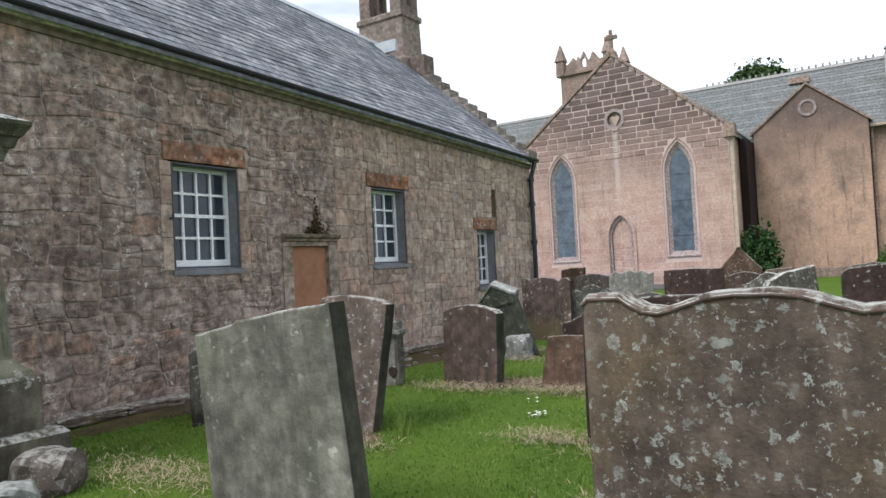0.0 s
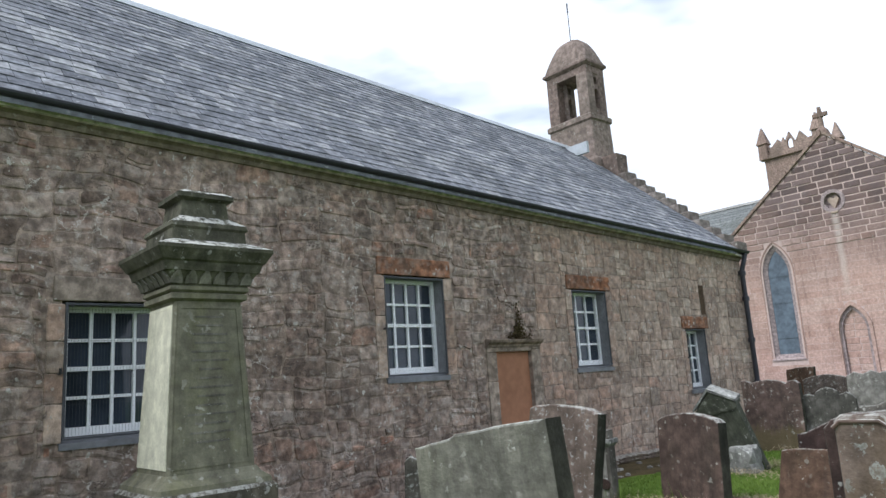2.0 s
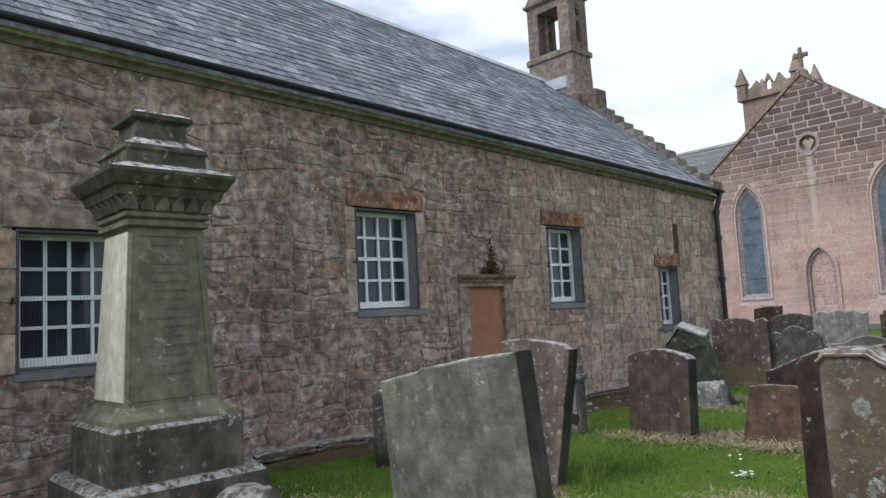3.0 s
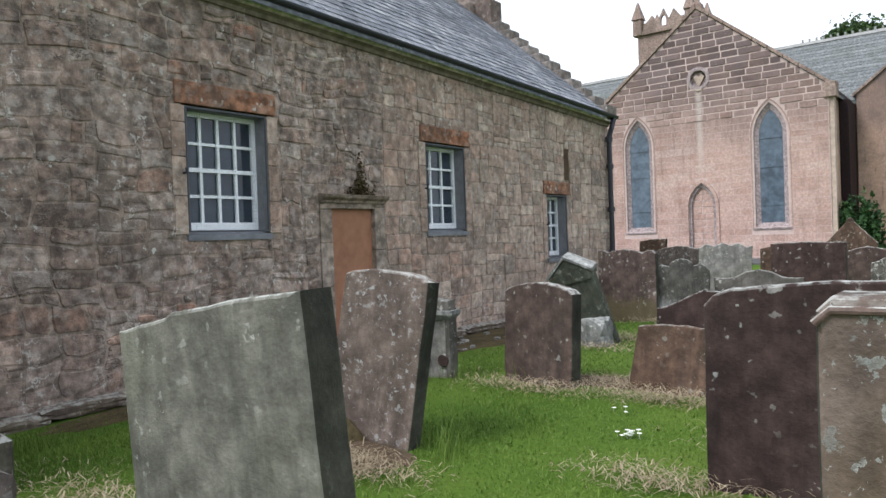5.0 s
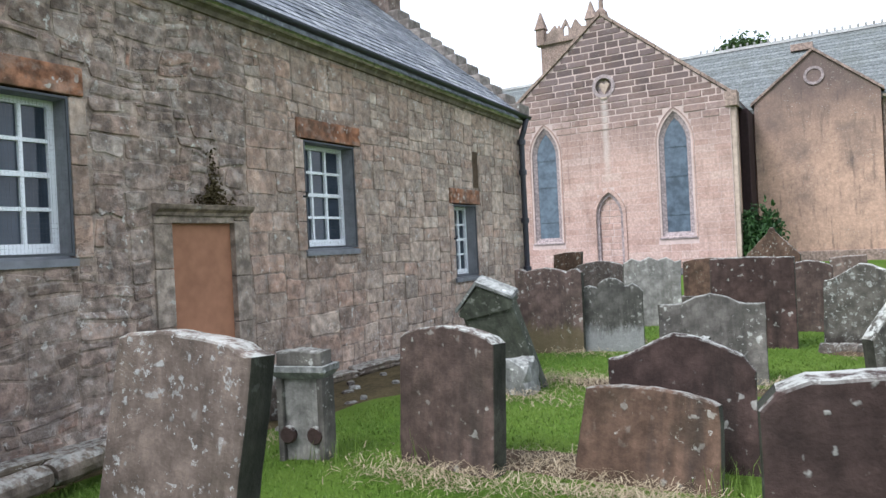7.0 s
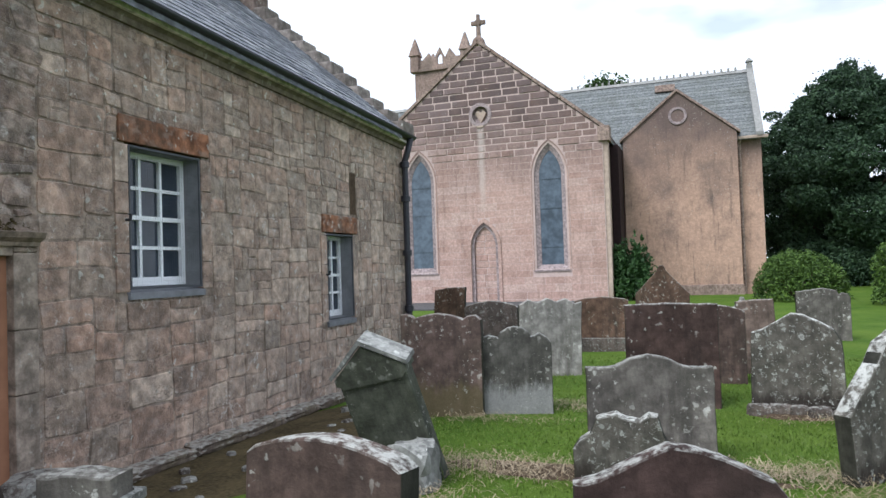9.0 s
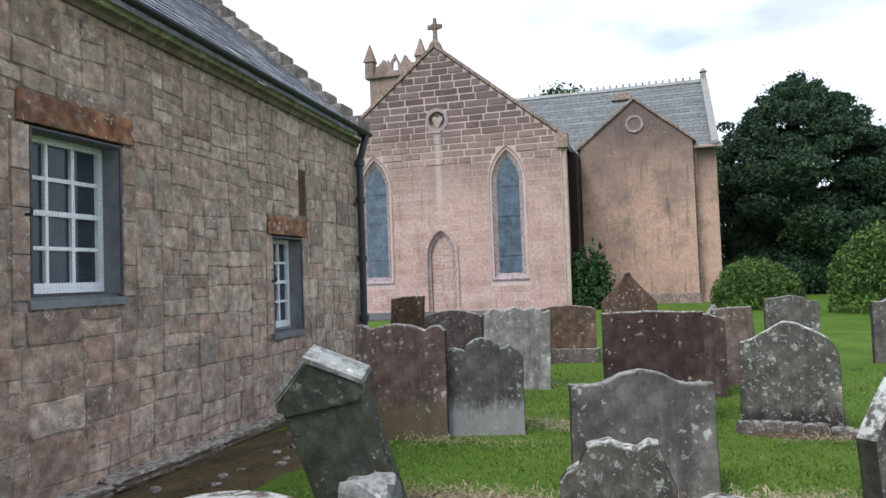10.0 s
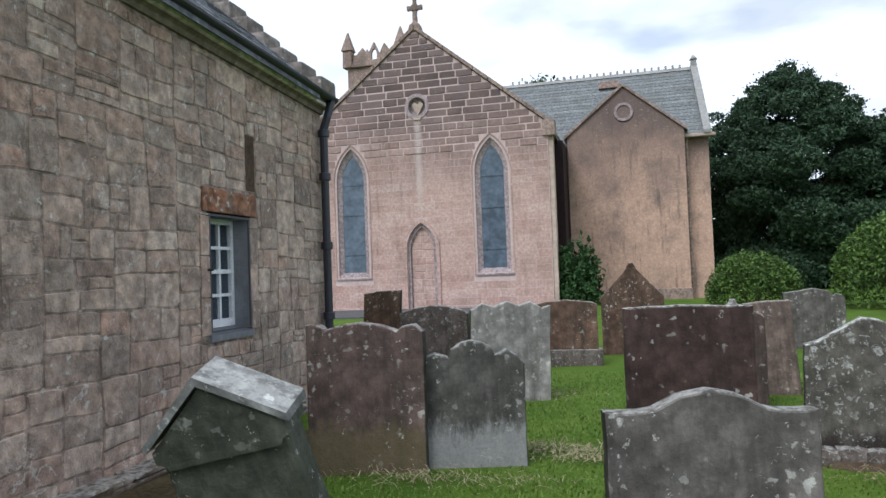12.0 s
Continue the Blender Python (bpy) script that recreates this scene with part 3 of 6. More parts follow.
def break_stones(rng, u0, u1, v0, v1, size, holes=(), crumble=0.0):
    """Rectangles of stones without through courses, by splitting panels again and again."""
    out = []

    def cut(a, b, c, d):
        w, h = b - a, d - c
        big_w, big_h = size[0] * rng.uniform(0.75, 1.6), size[1] * rng.uniform(0.75, 1.5)
        if w > big_w and (w / size[0] > h / size[1] or h <= big_h):
            m = a + w * rng.uniform(0.35, 0.65)
            cut(a, m, c, d)
            cut(m, b, c, d)
        elif h > big_h:
            m = c + h * rng.uniform(0.36, 0.64)
            cut(a, b, c, m)
            cut(a, b, m, d)
        else:
            todo = [(a, b, c, d)]
            if rng.random() < crumble and w > 0.16 and h > 0.12:
                # a packed gap of small pinning stones
                m, n = a + w * rng.uniform(0.3, 0.7), c + h * rng.uniform(0.35, 0.65)
                todo = [(a, m, c, n), (m, b, c, n), (a, b, n, d)] if rng.random() < 0.5 else [(a, m, c, d), (m, b, c, n), (m, b, n, d)]
            for hole in holes:
                todo = [q for r in todo for q in minus(r, hole)]
            out.extend(q for q in todo if q[1] - q[0] > 0.05 and q[3] - q[2] > 0.045)
    cut(u0, u1, v0, v1)
    return out


def stone_points(rng, r, joint, proud, warp, to3d, rough):
    """One stone: a twelve-sided front with cut corners and a worn, uneven edge."""
    u0, u1, v0, v1 = r
    j = joint / 2
    u0, u1, v0, v1 = u0 + j, u1 - j, v0 + j, v1 - j
    w, h = u1 - u0, v1 - v0
    um, vm = (u0 + u1) / 2, (v0 + v1) / 2
    k = [min(w, h) * min(0.3, rng.uniform(0.03, 0.17) * (0.4 + 0.6 * rough)) for _ in range(4)]
    a, b = rng.uniform(0.4, 0.6), rng.uniform(0.4, 0.6)
    ring = [(u0 + k[0], v0), (u0 + w * a, v0), (u1 - k[1], v0), (u1, v0 + k[1]), (u1, v0 + h * b), (u1, v1 - k[2]),
            (u1 - k[2], v1), (u0 + w * b, v1), (u0 + k[3], v1), (u0, v1 - k[3]), (u0, v0 + h * a), (u0, v0 + k[0])]
    d = proud * rng.uniform(0.2, 1.3)
    c = min(0.006 + 0.5 * rough * joint, 0.16 * min(w, h))
    tilt_u, tilt_v = rng.uniform(-0.35, 0.35) * rough * d, rng.uniform(-0.35, 0.35) * rough * d

    def bent(u, v):
        if warp <= 0:
            return u, v
        q = noise.noise_vector(Vector((u * 1.3, v * 1.9, 3.7)))
        q2 = noise.noise_vector(Vector((u * 5.1, v * 5.7, 9.2)))
        return u + warp * q.x + 0.4 * warp * q2.x, v + warp * q.y + 0.4 * warp * q2.y

    pts = [to3d(*bent(u, v), 0.004) for u, v in ring]
    for u, v in ring:
        e = c * rng.uniform(0.5, 1.5)
        cu, cv = u + e * 2 * (um - u) / w, v + e * 2 * (vm - v) / h
        depth = d * rng.uniform(1 - 0.4 * min(1.0, rough), 1) + tilt_u * 2 * (u - um) / w + tilt_v * 2 * (v - vm) / h
        pts.append(to3d(*bent(cu, cv), -max(0.001, depth)))
    pts.append(to3d(*bent(um, vm), -d * rng.uniform(1, 1 + 0.3 * rough)))
    return pts


STONE_FACES = [(i, (i + 1) % 12, 12 + (i + 1) % 12, 12 + i) for i in range(12)] + [(12 + i, 12 + (i + 1) % 12, 24) for i in range(12)]


def set_stones(name, stones, parent, material, rng, to3d, near, joint=0.02, proud=0.02, warp=0.0, rough=1.0, limit=300):
    """Lays the stones nearest to the walk as pieces, the rest as one joined part."""
    order = sorted(stones, key=near)
    verts, faces = [], []
    for k, r in enumerate(order):
        pts = stone_points(rng, r, joint, proud, warp, to3d, rough)
        if k < limit:
            me = bpy.data.meshes.new(name)
            me.from_pydata(pts, [], STONE_FACES)
            me.materials.append(material)
            ob = new(name, me)
            ob.parent = parent
        else:
            b = len(verts)
            verts += pts
            faces += [tuple(b + i for i in f) for f in STONE_FACES]
    if verts:
        me = bpy.data.meshes.new("masonry")
        me.from_pydata(verts, [], faces)
        me.materials.append(material)
        ob = new("masonry", me)
        ob.parent = parent
        ob["kind"] = "stuff"


def ground_z(x, y):
    """Height of the uneven turf."""
    base = 0.05 * noise.noise(Vector((x * 0.35, y * 0.35, 0.0))) + 0.02 * noise.noise(Vector((x * 1.3, y * 1.3, 4.0)))
    dip = -0.1 * math.exp(-((x - 0.5) / 1.2) ** 2) * (1 if y < 15 else math.exp(-((y - 15) / 2) ** 2))
    return base * 0.7 - 0.03 + dip


# ground
def build_ground():
    xs = np.concatenate([np.linspace(-2500, -40, 8), np.linspace(-30, -3, 10), np.linspace(-2, 12, 57), np.linspace(13, 40, 12), np.linspace(60, 2500, 8)])
    ys = np.concatenate([np.linspace(-2500, -40, 8), np.linspace(-25, -3, 10), np.linspace(-2, 24, 105), np.linspace(25, 60, 20), np.linspace(90, 2500, 8)])
    verts = [(float(x), float(y), ground_z(x, y) if -60 < x < 60 and -60 < y < 80 else -0.05) for y in ys for x in xs]
    nx = len(xs)
    faces = [(j * nx + i, j * nx + i + 1, (j + 1) * nx + i + 1, (j + 1) * nx + i) for j in range(len(ys) - 1) for i in range(nx - 1)]
    me = bpy.data.meshes.new("ground")
    me.from_pydata(verts, [], faces)
    me.materials.append(M_LAWN)
    for p in me.polygons:
        p.use_smooth = True
    tagged(new("ground", me), "uneven green mown churchyard lawn between the graves", "lawn", kind="structure")


build_ground()

# the old church: long wall on x = 0, gable at GABLE_Y, ridge on RIDGE_X
GABLE_Y, BACK_Y, RIDGE_X, RIDGE_Z, EAVE_Z, RISE = 14.72, -9.0, -3.93, 7.4, 3.8, 0.033
OPENINGS = [  # y0, y1, sill, head, columns, rows
    (0.80, 2.0, 1.10, 2.40, 5, 4),
    (4.60, 5.64, 1.52, 2.85, 4, 4),
    (8.50, 9.46, 1.50, 2.80, 3, 4),
    (12.0, 12.76, 0.95, 2.13, 3, 4),
]
DOOR = (6.50, 7.47, -0.3, 1.87)


def on_wall(u, v, d):
    return (-d, u, v)


def old_church():
    church = holder("old_church", "long low rubble sandstone church with blue-grey slate roof and crowstepped gable", "church")
    rng = random.Random(11)
    holes = [rect(y0 - 0.03, y1 + 0.03, s - 0.03, h + 0.03) for y0, y1, s, h, _, _ in OPENINGS]
    loops = [[(BACK_Y, -0.6), (GABLE_Y, -0.6), (GABLE_Y, EAVE_Z), (BACK_Y, EAVE_Z + RISE * (GABLE_Y - BACK_Y))]] + holes + [rect(DOOR[0] + 0.05, DOOR[1] - 0.05, 0.05, DOOR[3] - 0.03)]
    wall = part("wall", plate(loops, on_wall, 0.75), M_MORTAR, church, "rubble wall of brown and grey sandstone with pale lichen")
    # far long wall and the two gables
    part("wall", box(-7.86, -7.11, BACK_Y, GABLE_Y, -0.6, EAVE_Z), M_WALL, church, "plain rubble wall")
    for y0, y1 in ((GABLE_Y - 0.62, GABLE_Y), (BACK_Y, BACK_Y + 0.7)):
        loop = [(-7.12, -0.6), (-0.74, -0.6), (-0.74, EAVE_Z), (RIDGE_X + 0.1, RIDGE_Z - 0.1), (RIDGE_X - 0.1, RIDGE_Z - 0.1), (-7.12, EAVE_Z)]
        part("gable", plate([loop], lambda u, v, d, y=y0: (u, y + d, v), y1 - y0), M_WALL, church, "rubble gable wall")
    # stones of the long wall: rough rubble first, squarer blocks towards the gable
    blocked = [(y0 - 0.16, y1 + 0.16, s - 0.09, h + 0.02) for y0, y1, s, h, _, _ in OPENINGS]
    blocked += [(y0 - 0.12, y1 + 0.14, h + 0.01, h + 0.27) for y0, y1, s, h, _, _ in OPENINGS]
    blocked += [(DOOR[0] - 0.12, DOOR[1] + 0.12, -1.0, DOOR[3] + 0.2), (12.72, 12.92, 2.42, 3.05)]
    near = lambda r: abs((r[0] + r[1]) / 2 - 6.2) + 0.3 * abs((r[2] + r[3]) / 2 - 1.4)
    rubble = break_stones(rng, -3.0, 7.6, -0.3, 4.4, (0.46, 0.27), blocked, crumble=0.3)
    squared = break_stones(rng, 7.6, GABLE_Y - 0.02, -0.3, 4.1, (0.46, 0.3), blocked, crumble=0.1)
    rest = lay_stones(rng, BACK_Y + 0.02, -3.0, -0.3, 4.4, (0.18, 0.34), (0.3, 0.7))

    def under_eave(stones):
        out = []
        for u0, u1, v0, v1 in stones:
            top = EAVE_Z - 0.14 + RISE * (GABLE_Y - u1)
            if top - v0 > 0.06:
                out.append((u0, u1, v0, min(v1, top)))
        return out
    set_stones("stone", under_eave(rubble + rest), wall, M_RUBBLE, rng, on_wall, near, joint=0.012, proud=0.014, warp=0.11, rough=1.05, limit=170)
    set_stones("stone", under_eave(squared), wall, M_WALL, rng, on_wall, near, joint=0.01, proud=0.01, warp=0.04, rough=0.45, limit=150)
    # small recessed slot above the last window
    part("slot", box(-0.1, 0.004, 12.73, 12.91, 2.43, 3.04), M_SOIL, church, "dark mossy slot in the wall")
    # wall-head cornice, gutter and its brackets
    prof = [(0.0, EAVE_Z - 0.13), (0.03, EAVE_Z - 0.128), (0.045, EAVE_Z - 0.08), (0.09, EAVE_Z - 0.052), (0.0, EAVE_Z - 0.052)]
    part("cornice", loft([[(x, BACK_Y, z) for x, z in prof], [(x, GABLE_Y, z) for x, z in prof]]), M_CORNICE, church, "moulded brown stone eaves cornice")
    part("cornice", box(0.0, 0.135, BACK_Y, GABLE_Y, EAVE_Z - 0.05, EAVE_Z - 0.005), M_FILLET, church, "pale weathered fillet under the gutter")
    gut = [(0.195 - 0.062 * math.cos(a), EAVE_Z + 0.075 - 0.062 * math.sin(a)) for a in np.linspace(0, math.pi, 9)]
    gut += [(x * 0.86 + 0.195 * 0.14, z + 0.004) for x, z in reversed(gut)]
    part("gutter", loft([[(x, BACK_Y, z) for x, z in gut], [(x, GABLE_Y + 0.05, z) for x, z in gut]]), M_IRON, church, "black cast-iron half-round gutter")
    # roof deck and slates
    slope = Vector((RIDGE_X - 0.22, 0, RIDGE_Z - EAVE_Z - 0.06))
    length = slope.length
    along = slope.normalized()
    up = Vector((-along.z, 0, along.x))
    up = up if up.z > 0 else -up
    base = Vector((0.22, 0, EAVE_Z + 0.06))
    deck = [(0.2, EAVE_Z + 0.02), (RIDGE_X, RIDGE_Z - 0.05), (2 * RIDGE_X - 0.2, EAVE_Z + 0.02), (2 * RIDGE_X - 0.2, EAVE_Z - 0.06), (RIDGE_X, RIDGE_Z - 0.14), (0.2, EAVE_Z - 0.04)]
    roof = part("roof", loft([[(x, BACK_Y, z) for x, z in deck], [(x, GABLE_Y - 0.45, z) for x, z in deck]]), M_SLATE, church, "steep blue-grey slate roof")
    pieces = []
    rows = int(length / 0.2)
    for i in range(rows + 1):
        s0 = i * length / rows
        y = BACK_Y - rng.uniform(0, 0.2)
        while y < GABLE_Y - 0.46:
            w = rng.uniform(0.2, 0.33)
            pieces.append((y, min(y + w - 0.006, GABLE_Y - 0.45), s0))
            y += w
    pieces.sort(key=lambda p: abs(p[0] - 4.5) + 0.8 * p[2])
    verts, faces = [], []
    fs = [(0, 1, 2, 3), (0, 4, 5, 1), (0, 3, 7, 4), (1, 5, 6, 2)]
    for k, (y0, y1, s0) in enumerate(pieces):
        s1 = min(s0 + 0.33, length - 0.01)
        d = rng.uniform(-0.012, 0.012)
        lift = 0.022 + rng.uniform(0, 0.008)
        q = []
        for s, h in ((s0 + d, lift), (s1, 0.008)):
            for yy in (y0, y1):
                q.append(base + along * s + up * h + Vector((0, yy, 0)))
        a, b, c, e = q[0], q[1], q[3], q[2]
        low = [p - up * 0.012 for p in (a, b, c, e)]
        pts = [tuple(p) for p in (a, b, c, e, *low)]
        if k < 300:
            me = bpy.data.meshes.new("slate")
            me.from_pydata(pts, [], fs)
            me.materials.append(M_SLATE)
            ob = new("slate", me)
            ob.parent = roof
        else:
            n = len(verts)
            verts += pts
            faces += [tuple(n + i for i in f) for f in fs]
    me = bpy.data.meshes.new("slating")
    me.from_pydata(verts, [], faces)
    me.materials.append(M_SLATE)
    ob = new("slating", me)
    ob.parent = roof
    ob["kind"] = "stuff"
    ridge = [(RIDGE_X - 0.2, RIDGE_Z - 0.12), (RIDGE_X - 0.07, RIDGE_Z + 0.03), (RIDGE_X, RIDGE_Z + 0.075), (RIDGE_X + 0.07, RIDGE_Z + 0.03), (RIDGE_X + 0.2, RIDGE_Z - 0.12)]
    part("ridge", loft([[(x, BACK_Y, z) for x, z in ridge], [(x, GABLE_Y - 0.45, z) for x, z in ridge]]), M_LEAD, church, "pale lead ridge")
    # the wall head and roof rise slightly away from the gable
    for ob in church.children_recursive:
        if ob.name.split(".")[0] in ("cornice", "gutter", "roof", "slate", "slating", "ridge"):
            for v in ob.data.vertices:
                v.co.z += (RISE + 0.013 * min(1.0, max(0.0, -v.co.x / 3.93))) * (GABLE_Y - v.co.y)
    # crowsteps: rounded blocks that stand clear of the slates
    for k in range(11):
        xo, zt = 0.23 - 0.262 * k, EAVE_Z + 0.27 + 0.233 * k
        for sgn in (1, -1):
            x0, x1 = (xo - 0.3, xo) if sgn > 0 else (2 * RIDGE_X - xo, 2 * RIDGE_X - xo + 0.3)
            d = 0.012 * math.sin(k * 5.1 + sgn)
            part("crowstep", box(x0 + d, x1 + d, GABLE_Y - 0.46, GABLE_Y + 0.01, EAVE_Z + 0.03 if k == 0 else zt - 0.55, zt + d, 0.045), M_STEP, church)
    part("kneeler", box(-0.02, 0.14, GABLE_Y - 0.44, GABLE_Y + 0.012, EAVE_Z - 0.02, EAVE_Z + 0.16, 0.03), M_STEP, church, "weathered kneeler stone at the eaves")
    # windows
    for y0, y1, s, h, cols, rows in OPENINGS:
        church_window(church, y0, y1, s, h, cols, rows, rng)
    blocked_door(church, rng)
    bellcote(church)
    # rainwater pipe at the corner
    px, py = 0.1, 14.58
    pipe = part("downpipe", tube([(px, py, -0.05), (px, py, EAVE_Z - 0.35)], 0.055, 10), M_IRON, church, "black cast-iron downpipe")
    part("shoe", tube([(px, py, EAVE_Z - 0.37), (px + 0.05, py + 0.02, EAVE_Z - 0.2), (0.19, GABLE_Y - 0.06, EAVE_Z + 0.03)], 0.055, 10), M_IRON, pipe)
    for z in (0.95, 1.88, 2.8, EAVE_Z - 0.42):
        part("collar", loft([round_ring(px, py, z - 0.05, 0.07), round_ring(px, py, z - 0.045, 0.078), round_ring(px, py, z + 0.045, 0.078), round_ring(px, py, z + 0.05, 0.07)]), M_IRON, pipe)
    return church


def church_window(church, y0, y1, s, h, cols, rows, rng):
    win = new("window")
    win.parent = church
    win["label"] = "white small-paned sash window behind a wire guard"
    # dressed jamb stones, lintel and sill
    for ya, yb in ((y0 - 0.15, y0 + 0.0), (y1 - 0.0, y1 + 0.15)):
        z = s - 0.02
        while z < h - 0.02:
            hh = min(rng.uniform(0.24, 0.42), h - z)
            wob = rng.uniform(-0.02, 0.0)
            a, b = (ya + wob, yb) if ya < y0 else (ya, yb - wob)
            part("jamb", box(-0.3, 0.018, a + 0.003, b - 0.003, z + 0.004, z + hh - 0.004, 0.008), M_WALL, win)
            z += hh
    red = y0 > 3
    part("lintel", box(-0.3, 0.028, y0 - 0.11, y1 + 0.13, h + 0.015, h + 0.255, 0.012), M_LINTEL if red else M_DRESSED, win, "rust-red sandstone lintel" if red else "long grey stone lintel")
    pts = [(0.03, s - 0.085), (0.034, s - 0.025), (-0.32, s + 0.05), (-0.32, s - 0.085)]
    bm = loft([[(x, y0 - 0.02, z) for x, z in pts], [(x, y1 + 0.02, z) for x, z in pts]])
    part("sill", bm, M_SILL, win, "grey painted stone sill")
    # grey rendered linings of the deep reveal
    for a, b in ((y0 + 0.001, y0 + 0.02), (y1 - 0.02, y1 - 0.001)):
        part("reveal", box(-0.34, 0.006, a, b, s + 0.0, h - 0.001), M_REVEAL, win)
    part("reveal", box(-0.34, 0.004, y0 + 0.02, y1 - 0.02, h - 0.02, h - 0.002), M_REVEAL, win)
    # sash: frame, glazing bars and glass
    xf, xb = -0.18, -0.23
    a, b, c, d = y0 + 0.02, y1 - 0.02, s + 0.03, h - 0.02
    fr = 0.055
    sash = part("sash_frame", plate([rect(a, b, c, d), rect(a + fr, b - fr, c + fr * 1.5, d - fr)], lambda u, v, q: (xf - q, u, v), 0.05), M_WHITE, win, "white painted timber sash")
    for k in range(1, cols):
        y = a + fr + (b - a - 2 * fr) * k / cols
        part("glazing_bar", box(xb + 0.004, xf - 0.006, y - 0.016, y + 0.016, c + fr, d - fr), M_WHITE, sash)
    for k in range(1, rows):
        z = c + fr * 1.5 + (d - c - 2.5 * fr) * k / rows
        wide = 0.022 if k == rows // 2 else 0.016
        part("glazing_bar", box(xb + 0.002, xf - (0.0 if k == rows // 2 else 0.009), a + fr, b - fr, z - wide, z + wide), M_WHITE, sash)
    part("pane", box(-0.225, -0.219, a + 0.01, b - 0.01, c + 0.01, d - 0.01), M_GLASS, sash, "dark window glass")
    # black sheet added behind the glass for the room's darkness, not a blind
    part("blind", box(-0.74, -0.70, y0 - 0.1, y1 + 0.1, s - 0.1, h + 0.1), M_IRON, win, "black sheet standing in for the unlit interior")
    # wire guard in its frame
    guard = part("guard_frame", plate([rect(y0 + 0.004, y1 - 0.004, s + 0.004, h - 0.006), rect(y0 + 0.024, y1 - 0.024, s + 0.022, h - 0.024)], lambda u, v, q: (0.014 - q, u, v), 0.014), M_WIRE, win, "grey metal guard frame")
    bm = bmesh.new()
    r = 0.0009 if y0 < 3 else 0.0004
    y = y0 + 0.03
    while y < y1 - 0.02:
        bmesh.ops.create_cube(bm, size=1.0, matrix=Matrix.Translation((0.006, y, (s + h) / 2)) @ Matrix.Diagonal((2 * r, 2 * r, h - s - 0.03, 1)))
        y += 0.03
    z = s + 0.03
    while z < h - 0.02:
        bmesh.ops.create_cube(bm, size=1.0, matrix=Matrix.Translation((0.006, (y0 + y1) / 2, z)) @ Matrix.Diagonal((2 * r, y1 - y0 - 0.03, 2 * r, 1)))
        z += 0.3 if y0 < 3 else 0.04
    part("wire_mesh", bm, M_WIRE, guard)
    # iron pintle beside the opening
    part("hook", tube([(-0.02, y0 - 0.04, s + 0.62), (0.07, y0 - 0.04, s + 0.62), (0.075, y0 - 0.04, s + 0.67)], 0.014, 6), M_IRON, win, "rusty iron hook")


def blocked_door(church, rng):
    door = new("door")
    door.parent = church
    door["label"] = "blocked doorway with rust-red board and moulded stone frame"
    y0, y1, _, top = DOOR
    part("panel", box(-0.12, -0.05, y0 + 0.1, y1 - 0.1, 0.0, top - 0.06), M_PANEL, door, "plain rust-red painted board")
    for a, b in ((y0 - 0.1, y0 + 0.1), (y1 - 0.1, y1 + 0.1)):
        z = -0.25
        while z < top - 0.03:
            h = min(rng.uniform(0.35, 0.62), top - z)
            part("jamb", box(-0.3, 0.024, a, b, z + 0.003, z + h - 0.003, 0.01), M_DRESSED, door)
            z += h
    part("head", box(-0.3, 0.02, y0 + 0.1, y1 - 0.1, top - 0.07, top, 0.006), M_DRESSED, door)
    prof = [(0.0, top), (0.05, top), (0.06, top + 0.03), (0.11, top + 0.06), (0.13, top + 0.1), (0.0, top + 0.12)]
    part("cornice", loft([[(x, y0 - 0.1, z) for x, z in prof], [(x, y1 + 0.1, z) for x, z in prof]]), M_DRESSED, door, "moulded stone door cornice")
    # weeds and moss growing over the cornice
    r = random.Random(5)
    bm = bmesh.new()
    for _ in range(700):
        h = r.uniform(-0.06, 0.2) if r.random() < 0.5 else abs(r.gauss(0, 0.24))
        sp = 0.16 * max(0.3, 1 - abs(h) / 0.6)
        add_leaf(bm, r, Vector((0.02 + r.uniform(0, 0.06), 7.1 + r.gauss(0, sp * (0.9 if h < 0.1 else 0.4)), top + 0.1 + h)), 0.02)
    part("weed_clump", bm, M_MOSS, door, "dark moss and weeds over the cornice")["kind"] = "stuff"


def add_leaf(bm, r, p, size):
    """A folded leaf."""
    n = Vector((r.gauss(0, 1), r.gauss(0, 1), r.gauss(0.3, 1))).normalized()
    a = n.orthogonal().normalized()
    a.rotate(Matrix.Rotation(r.uniform(0, 6.28), 3, n))
    b = n.cross(a)
    s = size * r.uniform(0.6, 1.4)
    v = [bm.verts.new(p - a * s), bm.verts.new(p + b * s * 0.55 + n * s * 0.25), bm.verts.new(p + a * s), bm.verts.new(p - b * s * 0.55 + n * s * 0.25)]
    bm.faces.new((v[0], v[1], v[2]))
    bm.faces.new((v[0], v[2], v[3]))


